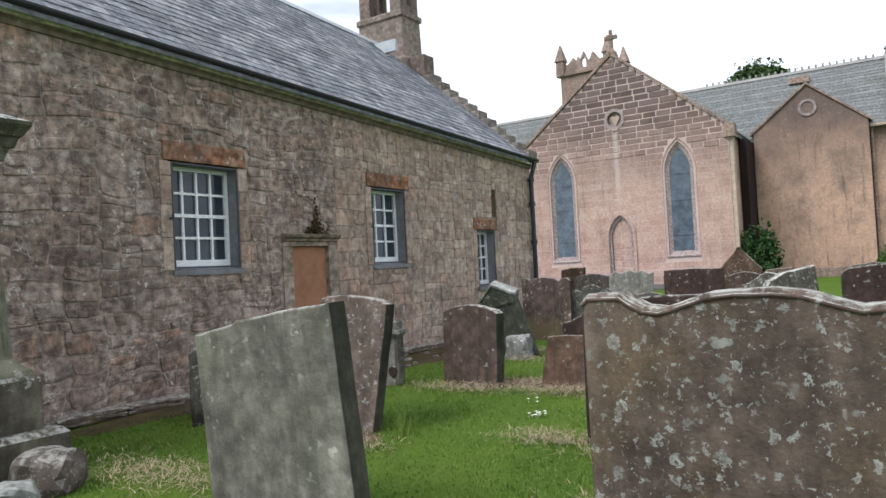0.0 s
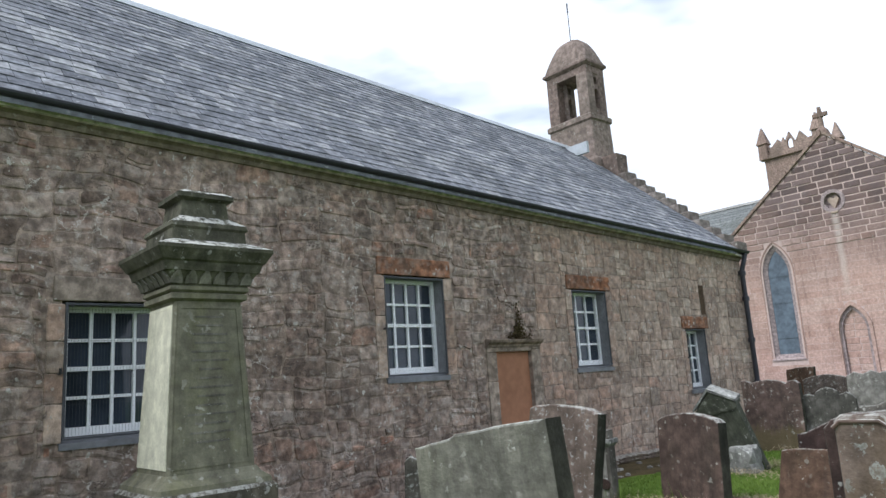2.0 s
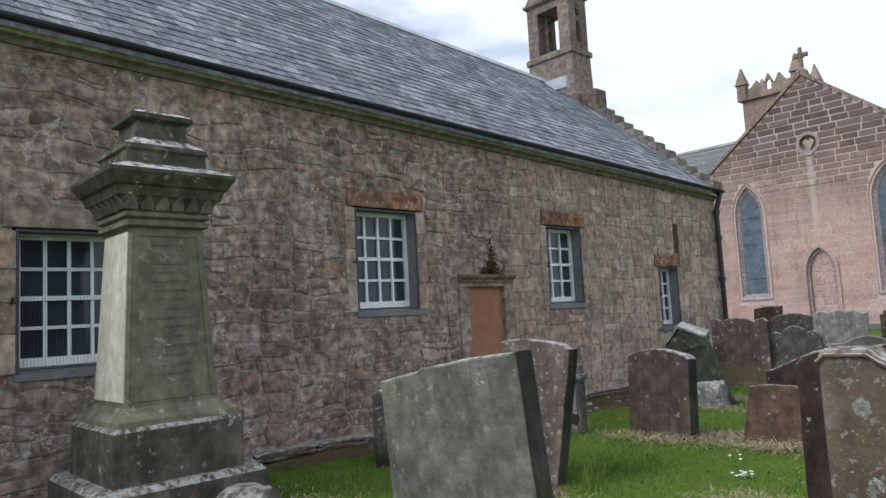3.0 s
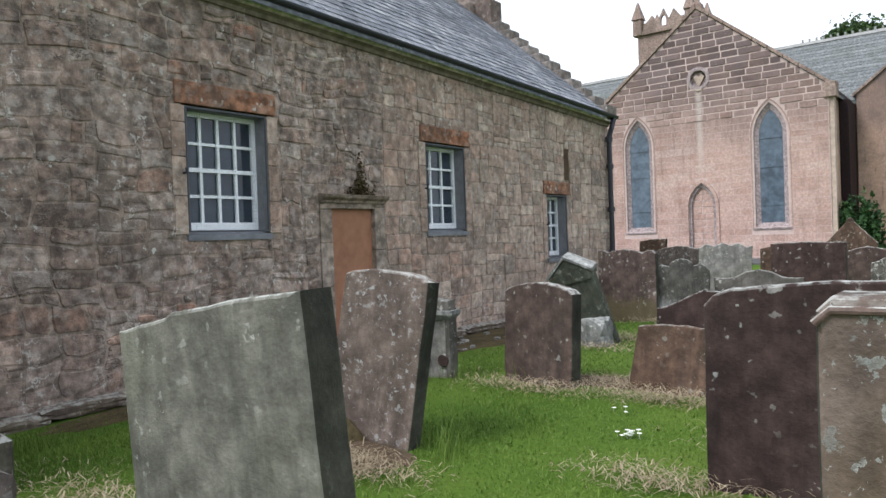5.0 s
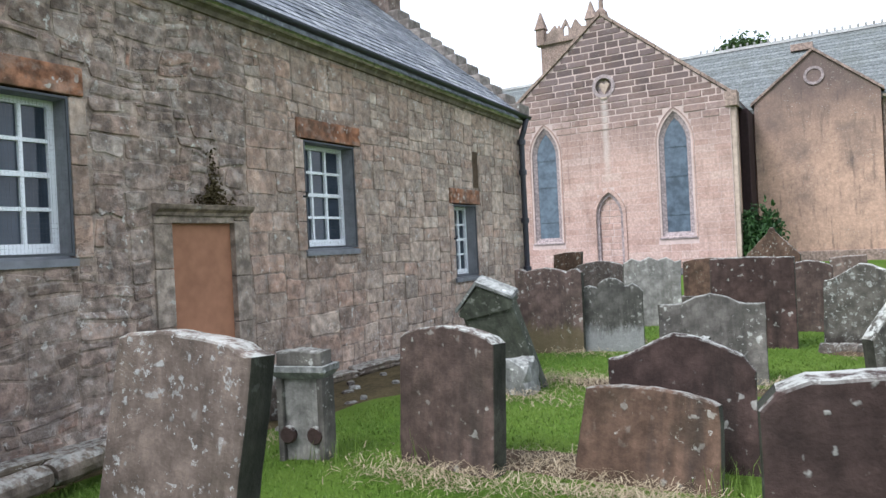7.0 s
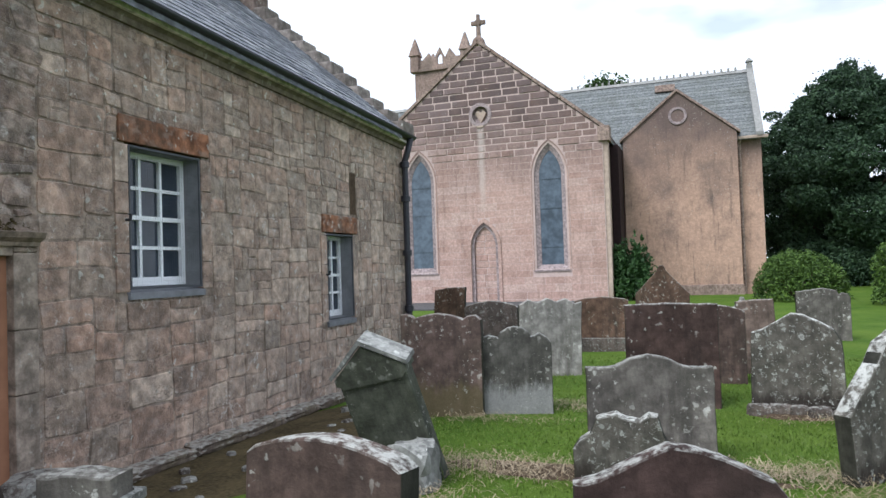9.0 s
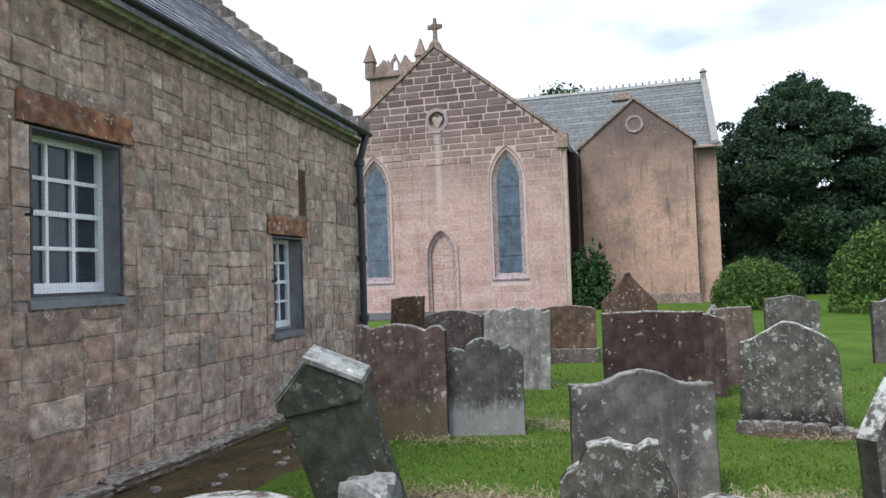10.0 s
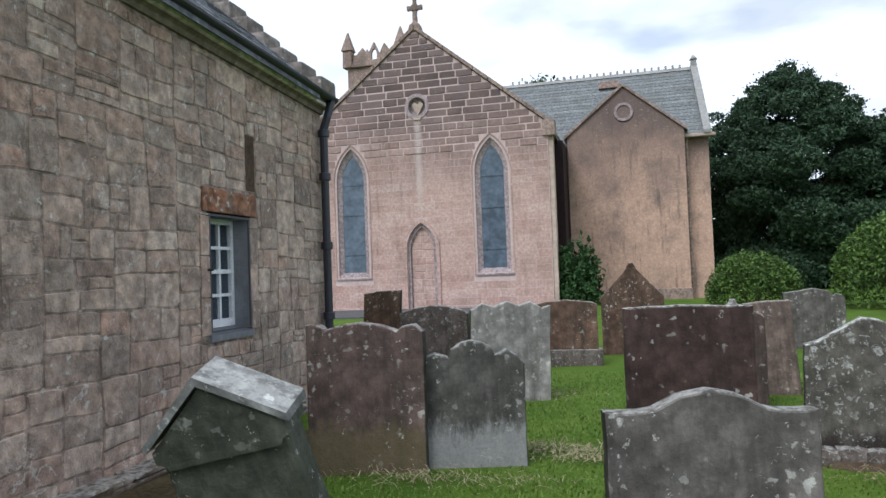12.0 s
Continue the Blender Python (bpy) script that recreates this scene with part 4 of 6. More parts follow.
def bellcote(church):
    cx, cy = RIDGE_X, GABLE_Y - 0.12
    hx, hy = 0.7, 0.4
    bc = part("bellcote", loft([square_ring(cx, cy, 6.3, hx + 0.16, hy + 0.1, 0.03), square_ring(cx, cy, 6.95, hx + 0.16, hy + 0.1, 0.03), square_ring(cx, cy, 7.05, hx + 0.06, hy + 0.05, 0.03),
                                square_ring(cx, cy, 8.08, hx + 0.03, hy + 0.03, 0.03), square_ring(cx, cy, 8.12, hx + 0.08, hy + 0.08, 0.03), square_ring(cx, cy, 8.24, hx + 0.08, hy + 0.08, 0.03), square_ring(cx, cy, 8.3, hx, hy, 0.03)]),
              M_BELL, church, "square stone bellcote with domed cap")
    # four corner piers
    for sx in (-1, 1):
        for sy in (-1, 1):
            x0, x1 = sorted((cx + sx * hx, cx + sx * (hx - 0.36)))
            ya, yb = sorted((cy + sy * hy, cy + sy * (hy - 0.3)))
            part("pier", box(x0, x1, ya, yb, 8.29, 9.5, 0.015), M_BELL, bc)
    # side walls with a narrow slit each
    for sx in (-1, 1):
        x0 = cx + sx * (hx - 0.18) + (0.14 if sx < 0 else 0)
        f = lambda u, v, d, x0=x0: (x0 + 0.16 - d, u, v)
        part("side_wall", plate([rect(cy - hy + 0.29, cy + hy - 0.29, 8.29, 9.5), lancet(cy - 0.09, cy + 0.09, 8.5, 8.95, 9.08, 4), rect(cy - 0.07, cy + 0.07, 9.2, 9.4)], f, 0.16), M_BELL, bc)
    part("head", box(cx - hx, cx + hx, cy - hy, cy + hy, 9.49, 9.72, 0.015), M_BELL, bc)
    part("cornice", loft([square_ring(cx, cy, 9.7, hx + 0.02, hy + 0.02, 0.02), square_ring(cx, cy, 9.76, hx + 0.08, hy + 0.08, 0.02), square_ring(cx, cy, 9.82, hx + 0.08, hy + 0.08, 0.02)]), M_BELL, bc)
    rings = []
    for k, q in enumerate((1.04, 0.97, 0.9, 0.82, 0.72, 0.6, 0.45, 0.27, 0.05)):
        rings.append(square_ring(cx, cy, 9.82 + 0.92 * math.sin(k / 8 * 1.5) ** 1.05, hx * q + 0.02, hy * q + 0.02, 0.02 + 0.16 * min(k, 4) / 4 * q))
    part("dome", loft(rings), M_BELL, bc, "weathered rounded stone dome")
    vane = part("vane_rod", tube([(cx, cy, 10.6), (cx, cy, 11.9)], 0.012, 6), M_IRON, bc, "thin iron weathervane rod")
    part("ball", loft([round_ring(cx, cy, 10.72 + 0.05 * math.sin(a), 0.05 * math.cos(a) + 0.002, 10) for a in np.linspace(-1.5, 1.5, 7)]), M_IRON, vane)
    part("vane", box(cx - 0.02, cx + 0.02, cy - 0.006, cy + 0.006, 11.65, 11.95), M_IRON, vane)
    part("step", box(cx + hx, cx + hx + 0.62, GABLE_Y - 0.46, GABLE_Y + 0.01, 6.2, 6.98, 0.03), M_BELL, bc)
    part("step", box(cx - hx - 0.62, cx - hx, GABLE_Y - 0.46, GABLE_Y + 0.01, 6.2, 6.98, 0.03), M_BELL, bc)
    part("flashing", box(cx + 0.1, cx + hx + 0.2, GABLE_Y - 1.12, GABLE_Y - 1.04, 7.0, 7.3), M_LEAD, bc, "pale lead flashing")


old_church()

# the newer church beyond, seen by its transept gable
FY = 34.0
FCX, FHALF, FAPEX, FEAVE = -4.33, 5.4, 11.75, 7.35
LANCETS = [(-8.06, -6.68, 1.42, 5.55, 6.95), (-1.97, -0.59, 1.42, 5.55, 6.95)]


def on_facade(u, v, d):
    return (u, FY + d, v)


def gable_half(v, apex, eave, half):
    return half if v <= eave else half * max(0.0, (apex - v) / (apex - eave))


def facade_spans(v0, v1):
    """Stretches of the gable's face that a course of stones covers."""
    h = gable_half((v0 + v1) / 2 + 0.05, FAPEX, FEAVE, FHALF - 0.02)
    spans = [(FCX - h, FCX + h)]
    vm = (v0 + v1) / 2
    gaps = []
    for u0, u1, sill, spring, apex in LANCETS:
        if sill - 0.2 < vm < apex + 0.25:
            half = (u1 - u0) / 2 + 0.16
            if vm > spring:
                half *= math.sqrt(max(0.0, 1 - ((vm - spring) / (apex + 0.25 - spring)) ** 1.7))
            mid = (u0 + u1) / 2
            gaps.append((mid - half, mid + half))
    if -0.5 < vm < 3.75:
        half = 0.78 if vm < 2.5 else 0.78 * math.sqrt(max(0.0, 1 - (max(0.0, vm - 2.5) / 1.25) ** 1.8))
        gaps.append((FCX - half, FCX + half))
    if abs(vm - 8.5) < 0.5:
        half = math.sqrt(0.25 - (vm - 8.5) ** 2)
        gaps.append((FCX - half, FCX + half))
    for g0, g1 in sorted(gaps):
        out = []
        for a, b in spans:
            if g0 >= b or g1 <= a:
                out.append((a, b))
                continue
            if g0 - a > 0.05:
                out.append((a, g0))
            if b - g1 > 0.05:
                out.append((g1, b))
        spans = out
    return spans


def circle(u, v, r, n=20):
    return [(u + r * math.cos(2 * math.pi * i / n), v + r * math.sin(2 * math.pi * i / n)) for i in range(n)]


def lancet_window(parent, u0, u1, sill, spring, apex):
    win = new("window")
    win.parent = parent
    win["label"] = "tall pointed lancet window with lilac-grey surround and bluish glazing"
    inner = lancet(u0 + 0.2, u1 - 0.2, sill + 0.2, spring, apex - 0.3)
    outer = lancet(u0 - 0.09, u1 + 0.09, sill - 0.04, spring, apex + 0.11)
    rim = lancet(u0 - 0.09, u1 + 0.09, sill - 0.04, spring, apex + 0.11)
    part("surround", band(lancet(u0 - 0.14, u1 + 0.14, sill - 0.08, spring, apex + 0.18), rim, on_facade, 0.1), M_FACADE, win, "dressed stone margin").location = (0, -0.03, 0)
    part("splay", band(outer, inner, lambda u, v, d: (u, FY + 0.02 + d + (0.0 if (u, v) in outer else 0.14), v), 0.12), M_LILAC, win, "lilac-grey chamfered surround")
    part("pane", plate([inner], lambda u, v, d: (u, FY + 0.18 + d, v), 0.03), M_LEADED, win, "bluish weathered glazing")
    for z in (2.4, 4.1, 5.4):
        part("saddle_bar", box(u0 + 0.2, u1 - 0.2, FY + 0.155, FY + 0.178, z - 0.03, z + 0.03), M_LEADED, win)
    part("sill", loft([[(x, y, z) for x, y, z in ((a, FY - 0.05, sill - 0.1), (a, FY - 0.05, sill - 0.04), (a, FY + 0.15, sill + 0.05), (a, FY + 0.15, sill - 0.1))] for a in (u0 - 0.1, u1 + 0.1)]), M_LILAC, win)


def skew_stones(parent, cx, half, apex, eave, y0, y1, material, n=9, t=0.17):
    """Sloping coping along both sides of a gable."""
    for sgn in (-1, 1):
        for k in range(n):
            f0, f1 = k / n, (k + 1) / n
            pts = []
            for f in (f0 + 0.003, f1 - 0.003):
                x = cx + sgn * half * (1 - f)
                z = eave + (apex - eave) * f
                pts.append((x, z))
            (xa, za), (xb, zb) = pts
            ring = lambda x, z: [(x, y0, z), (x, y1, z), (x, y1, z + t), (x, y0, z + t)]
            part("coping", loft([ring(xa, za), ring(xb, zb)]), material, parent)


def far_church():
    ch = holder("far_church", "large pink sandstone church with gabled transept, lancets and slate roofs", "church", group="")
    rng = random.Random(23)
    outline = [(FCX - FHALF, -0.6), (FCX + FHALF, -0.6), (FCX + FHALF, FEAVE), (FCX, FAPEX), (FCX - FHALF, FEAVE)]
    holes = [lancet(*w) for w in LANCETS] + [lancet(FCX - 0.62, FCX + 0.62, -0.2, 2.5, 3.62), circle(FCX, 8.5, 0.42)]
    gable = part("gable", plate([outline] + holes, on_facade, 0.7), M_FACADE_MORTAR, ch, "pink sandstone gable with sooty upper courses")
    stones = lay_stones(rng, 0, 0, -0.5, FAPEX - 0.12, (0.27, 0.33), (0.5, 1.05), inside=facade_spans)
    upper = [r for r in stones if r[2] > 6.3]
    lower = [r for r in stones if r[2] <= 6.3]
    set_stones("stone", upper, gable, M_FACADE, rng, on_facade, lambda r: abs(r[0] - FCX), joint=0.045, proud=0.03, rough=0.35, limit=300)
    set_stones("stone", lower, gable, M_FACADE, rng, on_facade, lambda r: 30 - r[2], joint=0.005, proud=0.004, rough=0.2, limit=0)
    for w in LANCETS:
        lancet_window(ch, *w)
    # blind doorway in the middle
    nic = new("niche")
    nic.parent = ch
    nic["label"] = "blind pointed doorway with moulded hood"
    i0 = lancet(FCX - 0.5, FCX + 0.5, -0.2, 2.5, 3.42)
    i1 = lancet(FCX - 0.64, FCX + 0.64, -0.2, 2.5, 3.6)
    i2 = lancet(FCX - 0.78, FCX + 0.78, -0.2, 2.5, 3.8)
    part("arch", band(i1, i0, lambda u, v, d: (u, FY + 0.05 + d, v), 0.15), M_LILAC, nic)
    part("hood", band(i2, i1, lambda u, v, d: (u, FY - 0.06 + d, v), 0.12), M_FACADE, nic)
    infill = part("infill", plate([i1], lambda u, v, d: (u, FY + 0.16 + d, v), 0.08), M_FACADE_MORTAR, nic)

    def niche_spans(v0, v1):
        vm = (v0 + v1) / 2
        half = 0.5 if vm < 2.5 else 0.5 * math.sqrt(max(0.0, 1 - ((vm - 2.5) / 0.9) ** 2))
        return [(FCX - half, FCX + half)] if half > 0.1 else []
    set_stones("stone", lay_stones(rng, 0, 0, -0.2, 3.4, (0.27, 0.33), (0.35, 0.6), inside=niche_spans), infill, M_FACADE, rng,
               lambda u, v, d: (u, FY + 0.155 + d, v), lambda r: r[2], joint=0.03, proud=0.012, rough=0.3)
    # roundel with a carved shield
    rd = new("roundel")
    rd.parent = ch
    rd["label"] = "round stone frame with a carved shield"
    part("ring", band(circle(FCX, 8.5, 0.54), circle(FCX, 8.5, 0.38), on_facade, 0.25), M_LILAC, rd).location = (0, -0.04, 0)
    part("recess", plate([circle(FCX, 8.5, 0.42)], lambda u, v, d: (u, FY + 0.2 + d, v), 0.05), M_LILAC, rd)
    shield = [(FCX - 0.26, 8.58), (FCX, 8.12), (FCX + 0.26, 8.58), (FCX + 0.13, 8.72), (FCX, 8.6), (FCX - 0.13, 8.72)]
    part("shield", plate([shield], lambda u, v, d: (u, FY + 0.08 + d, v), 0.14), M_CREAM, rd, "pale carved shield")
    part("stain_ledge", box(FCX - 0.16, FCX + 0.16, FY - 0.07, FY + 0.05, 7.9, 8.0, 0.02), M_CREAM, rd)
    # coping, apex cross and kneelers
    skew_stones(ch, FCX, FHALF + 0.12, FAPEX + 0.02, FEAVE - 0.06, FY - 0.1, FY + 0.6, M_TOWER)
    cross = new("apex_cross")
    cross.parent = ch
    cross["label"] = "stone cross on the gable apex"
    cy = FY + 0.2
    part("foot", loft([square_ring(FCX, cy, 11.7, 0.3, 0.25, 0.04), square_ring(FCX, cy, 12.0, 0.22, 0.2, 0.04), square_ring(FCX, cy, 12.12, 0.12, 0.12, 0.03)]), M_TOWER, cross)
    part("shaft", loft([square_ring(FCX, cy, 12.1, 0.1, 0.09, 0.02), square_ring(FCX, cy, 13.15, 0.075, 0.07, 0.02)]), M_TOWER, cross)
    part("arms", box(FCX - 0.34, FCX + 0.34, cy - 0.07, cy + 0.07, 12.66, 12.86, 0.03), M_TOWER, cross)
    part("boss", box(FCX - 0.14, FCX + 0.14, cy - 0.1, cy + 0.1, 12.62, 12.9, 0.05), M_TOWER, cross)
    for sgn in (-1, 1):
        part("kneeler", box(*sorted((FCX + sgn * (FHALF - 0.2), FCX + sgn * (FHALF + 0.3))), FY - 0.12, FY + 0.6, FEAVE - 0.55, FEAVE + 0.1, 0.04), M_TOWER, ch)
    # transept side walls and roof
    for sgn in (-1, 1):
        xs = sorted((FCX + sgn * FHALF, FCX + sgn * (FHALF - 0.7)))
        part("wall", box(xs[0], xs[1], FY + 0.7, 39.6, -0.6, FEAVE - 0.2), M_RENDER_WALL, ch, "stained pink side wall")
        part("gutter", box(*sorted((FCX + sgn * FHALF, FCX + sgn * (FHALF + 0.2))), FY + 0.5, 38.9, FEAVE - 0.3, FEAVE - 0.12, 0.03), M_IRON, ch)
    prof = [(FCX - FHALF - 0.2, FEAVE - 0.25), (FCX, FAPEX - 0.05), (FCX + FHALF + 0.2, FEAVE - 0.25), (FCX + FHALF + 0.2, FEAVE - 0.4), (FCX, FAPEX - 0.25), (FCX - FHALF - 0.2, FEAVE - 0.4)]
    part("roof", loft([[(x, FY + 0.5, z) for x, z in prof], [(x, 43.0, z) for x, z in prof]]), M_SLATE_FAR, ch, "grey slate roof")
    # dark box that paints the recess shadow and pipe in the angle of the walls
    part("downpipe", box(1.08, 1.46, 36.3, 38.28, -0.1, 7.0, 0.05), M_CORNER_SHADOW, ch, "dark maroon box standing in for corner pipe and recess shadow")
    # nave behind: walls, roof, ridge, skew and finial
    part("wall", box(-16.0, 7.62, 38.9, 39.6, -0.6, 7.3), M_RENDER_WALL, ch, "pink rendered nave wall")
    part("wall", box(-16.0, 7.62, 46.6, 47.3, -0.6, 7.3), M_RENDER_WALL, ch)
    nave = [(38.55, 7.22), (43.05, 11.3), (47.55, 7.22), (47.55, 7.05), (43.05, 11.1), (38.55, 7.05)]
    nroof = part("roof", loft([[(-16.0, y, z) for y, z in nave], [(7.45, y, z) for y, z in nave]]), M_SLATE_FAR, ch, "long grey-green slate nave roof")
    # slate courses on the side towards the yard
    n = 20
    rows = []
    slope = Vector((0, 4.5, 4.08))
    for k in range(n):
        f = k / n
        p = Vector((0, 38.55, 7.22)) + slope * f
        q = Vector((0, 38.55, 7.22)) + slope * (f + 1 / n)
        rows.append([(-16, p.y - 0.012, p.z + 0.014), (7.44, p.y - 0.012, p.z + 0.014), (7.44, q.y, q.z + 0.004), (-16, q.y, q.z + 0.004), (-16, p.y, p.z - 0.01), (7.44, p.y, p.z - 0.01)])
    me = bpy.data.meshes.new("slating")
    vs, fs = [], []
    for r in rows:
        b = len(vs)
        vs += r
        fs += [(b, b + 1, b + 2, b + 3), (b, b + 4, b + 5, b + 1)]
    me.from_pydata(vs, [], fs)
    me.materials.append(M_SLATE_FAR)
    ob = new("slating", me)
    ob.parent = nroof
    ob["kind"] = "stuff"
    part("ridge", loft([[(-16.0, y, z) for y, z in ((42.85, 11.2), (43.05, 11.4), (43.25, 11.2))], [(7.45, y, z) for y, z in ((42.85, 11.2), (43.05, 11.4), (43.25, 11.2))]]), M_COPING, ch, "pale ridge")
    for k in range(26):
        x = -1.6 + k * 0.34
        part("crest", box(x - 0.05, x + 0.05, 43.02, 43.08, 11.36, 11.56, 0.02), M_COPING, ch)
    part("roof_vent", box(2.9, 3.9, 41.9, 42.4, 10.45, 10.8, 0.03), M_TOWER, ch, "small grey-brown roof vent")
    # end gable skew of the nave
    endg = [(39.62, -0.6), (46.58, -0.6), (46.58, 7.7), (43.05, 11.1), (39.62, 7.7)]
    part("gable", plate([endg], lambda u, v, d: (7.6 - d, u, v), 0.6), M_RENDER_WALL, ch)
    for s in (-1, 1):
        for k in range(7):
            f0, f1 = k / 7, (k + 1) / 7
            pa = (43.05 + s * 4.6 * (1 - f0), 7.2 + 4.18 * f0)
            pb = (43.05 + s * 4.6 * (1 - f1), 7.2 + 4.18 * f1)
            part("coping", loft([[(7.4, y, z), (7.72, y, z), (7.72, y, z + 0.16), (7.4, y, z + 0.16)] for y, z in (pa, pb)]), M_COPING, ch)
    part("finial", loft([square_ring(7.56, 43.05, 11.3, 0.16, 0.16, 0.03), square_ring(7.56, 43.05, 11.7, 0.12, 0.12, 0.03), square_ring(7.56, 43.05, 11.75, 0.18, 0.18, 0.03), square_ring(7.56, 43.05, 11.95, 0.04, 0.04, 0.01)]), M_COPING, ch)
    part("gutter", box(6.62, 7.9, 38.5, 38.72, 7.08, 7.22, 0.03), M_CREAM, ch, "pale eaves gutter")
    # projecting gabled bay
    bx0, bx1, by, bap, bev = 1.5, 6.58, 38.3, 9.55, 7.45
    bc = (bx0 + bx1) / 2
    bay = part("bay", plate([[(bx0, -0.6), (bx1, -0.6), (bx1, bev), (bc, bap), (bx0, bev)]], lambda u, v, d: (u, by + d, v), 0.7), M_RENDER_WALL, ch, "smooth ochre-pink gabled bay with dark rain stains")
    part("plinth", box(bx0 - 0.05, bx1 + 0.05, by - 0.12, by, -0.6, 0.45, 0.04), M_TOWER, bay)
    part("ring", band([(bc + 0.42 * math.cos(a), 8.4 + 0.42 * math.sin(a)) for a in np.linspace(0, 6.283, 20, endpoint=False)],
                      [(bc + 0.3 * math.cos(a), 8.4 + 0.3 * math.sin(a)) for a in np.linspace(0, 6.283, 20, endpoint=False)], lambda u, v, d: (u, by - 0.06 + d, v), 0.08), M_LILAC, bay)
    part("disc", plate([circle(bc, 8.4, 0.3)], lambda u, v, d: (u, by - 0.02 + d, v), 0.03), M_RENDER_WALL, bay)
    for sgn in (-1, 1):
        for k in range(5):
            f0, f1 = k / 5, (k + 1) / 5
            pa = (bc + sgn * 2.68 * (1 - f0), bev - 0.1 + (bap - bev + 0.1) * f0)
            pb = (bc + sgn * 2.68 * (1 - f1), bev - 0.1 + (bap - bev + 0.1) * f1)
            part("coping", loft([[(x, by - 0.1, z), (x, by + 0.6, z), (x, by + 0.6, z + 0.13), (x, by - 0.1, z + 0.13)] for x, z in (pa, pb)]), M_TOWER, bay)
    prof = [(bx0 - 0.1, bev - 0.1), (bc, bap - 0.05), (bx1 + 0.1, bev - 0.1), (bx1 + 0.1, bev - 0.25), (bc, bap - 0.2), (bx0 - 0.1, bev - 0.25)]
    part("roof", loft([[(x, by + 0.4, z) for x, z in prof], [(x, 41.4, z) for x, z in prof]]), M_SLATE_FAR, bay)
    part("downpipe", tube([(6.68, 38.8, 0.0), (6.68, 38.8, 6.9), (6.72, 38.65, 7.1)], 0.07, 8), M_TOWER, ch, "brown rainwater pipe")
    # tower with pinnacles beyond the nave
    tw = new("tower")
    tw.parent = ch
    tw["label"] = "square tower with crocketed pinnacles and pierced parapet"
    tx0, tx1, ty0, ty1 = -15.6, -11.2, 54.0, 58.4
    part("shaft", box(tx0 + 0.1, tx1 - 0.1, ty0 + 0.1, ty1 - 0.1, -0.6, 16.9), M_TOWER, tw)
    part("string_course", box(tx0 - 0.1, tx1 + 0.1, ty0 - 0.1, ty1 + 0.1, 16.85, 17.15, 0.06), M_TOWER, tw)
    for ya in (ty0 + 0.1, ty1 - 0.35):
        part("parapet", plate([[(tx0, 17.1), (tx1, 17.1), (tx1, 17.8), (tx1 - 0.9, 17.8), (tx1 - 1.4, 18.5), (-13.0, 17.75), (-13.4, 18.65), (-13.9, 17.75), (tx0 + 1.3, 18.3), (tx0 + 0.8, 17.8), (tx0, 17.8)],
                               lancet(-13.62, -13.2, 17.35, 17.8, 18.15, 4)], lambda u, v, d, ya=ya: (u, ya + d, v), 0.25), M_TOWER, tw)
    for px in (tx0 + 0.15, tx1 - 0.15):
        for py in (ty0 + 0.2, ty1 - 0.2):
            part("pinnacle", loft([square_ring(px, py, 16.9, 0.36, 0.36, 0.05), square_ring(px, py, 18.1, 0.34, 0.34, 0.05), square_ring(px, py, 18.15, 0.44, 0.44, 0.05), square_ring(px, py, 18.3, 0.4, 0.4, 0.05), square_ring(px, py, 19.55, 0.05, 0.05, 0.01)]), M_TOWER, tw)
    # buttress-like corner strip on the facade
    part("corner_strip", box(FCX + FHALF - 0.03, FCX + FHALF + 0.2, FY + 0.05, FY + 0.5, -0.6, FEAVE - 0.5, 0.03), M_CREAM, ch)


far_church()


tagged(thing("path", box(-14.0, 1.0, 29.2, 33.95, -0.2, 0.03, 0.02), M_PATH, "grey asphalt path along the far church", "path"), kind="structure")

# plants
def crown_points(r, blobs, count):
    """Leaves on flattened sprays, thickest on their upper sides."""
    pts = []
    total = sum(b[3] ** 2 for b in blobs)
    for x, y, z, s in blobs:
        for _ in range(int(count * s * s / total)):
            d = Vector((r.gauss(0, 1), r.gauss(0, 1), r.gauss(0.35, 0.9))).normalized()
            k = r.uniform(0.3, 1.0) if r.random() < 0.3 else r.uniform(0.78, 1.1)
            pts.append(Vector((x, y, z)) + Vector((d.x * s * k, d.y * s * k, d.z * s * k * 0.55)))
    return pts


def limb(a, b, ra, rb, seg=5, n=8):
    a, b = Vector(a), Vector(b)
    rings = []
    d = (b - a).normalized()
    u = d.orthogonal().normalized()
    w = d.cross(u)
    for i in range(seg + 1):
        f = i / seg
        c = a.lerp(b, f) + 0.06 * (b - a).length * noise.noise_vector(a + Vector((0, 0, f * 2)))* (f * (1 - f) * 3)
        rr = ra + (rb - ra) * f
        rings.append([c + rr * (math.cos(6.2832 * k / n) * u + math.sin(6.2832 * k / n) * w) for k in range(n)])
    return loft(rings)


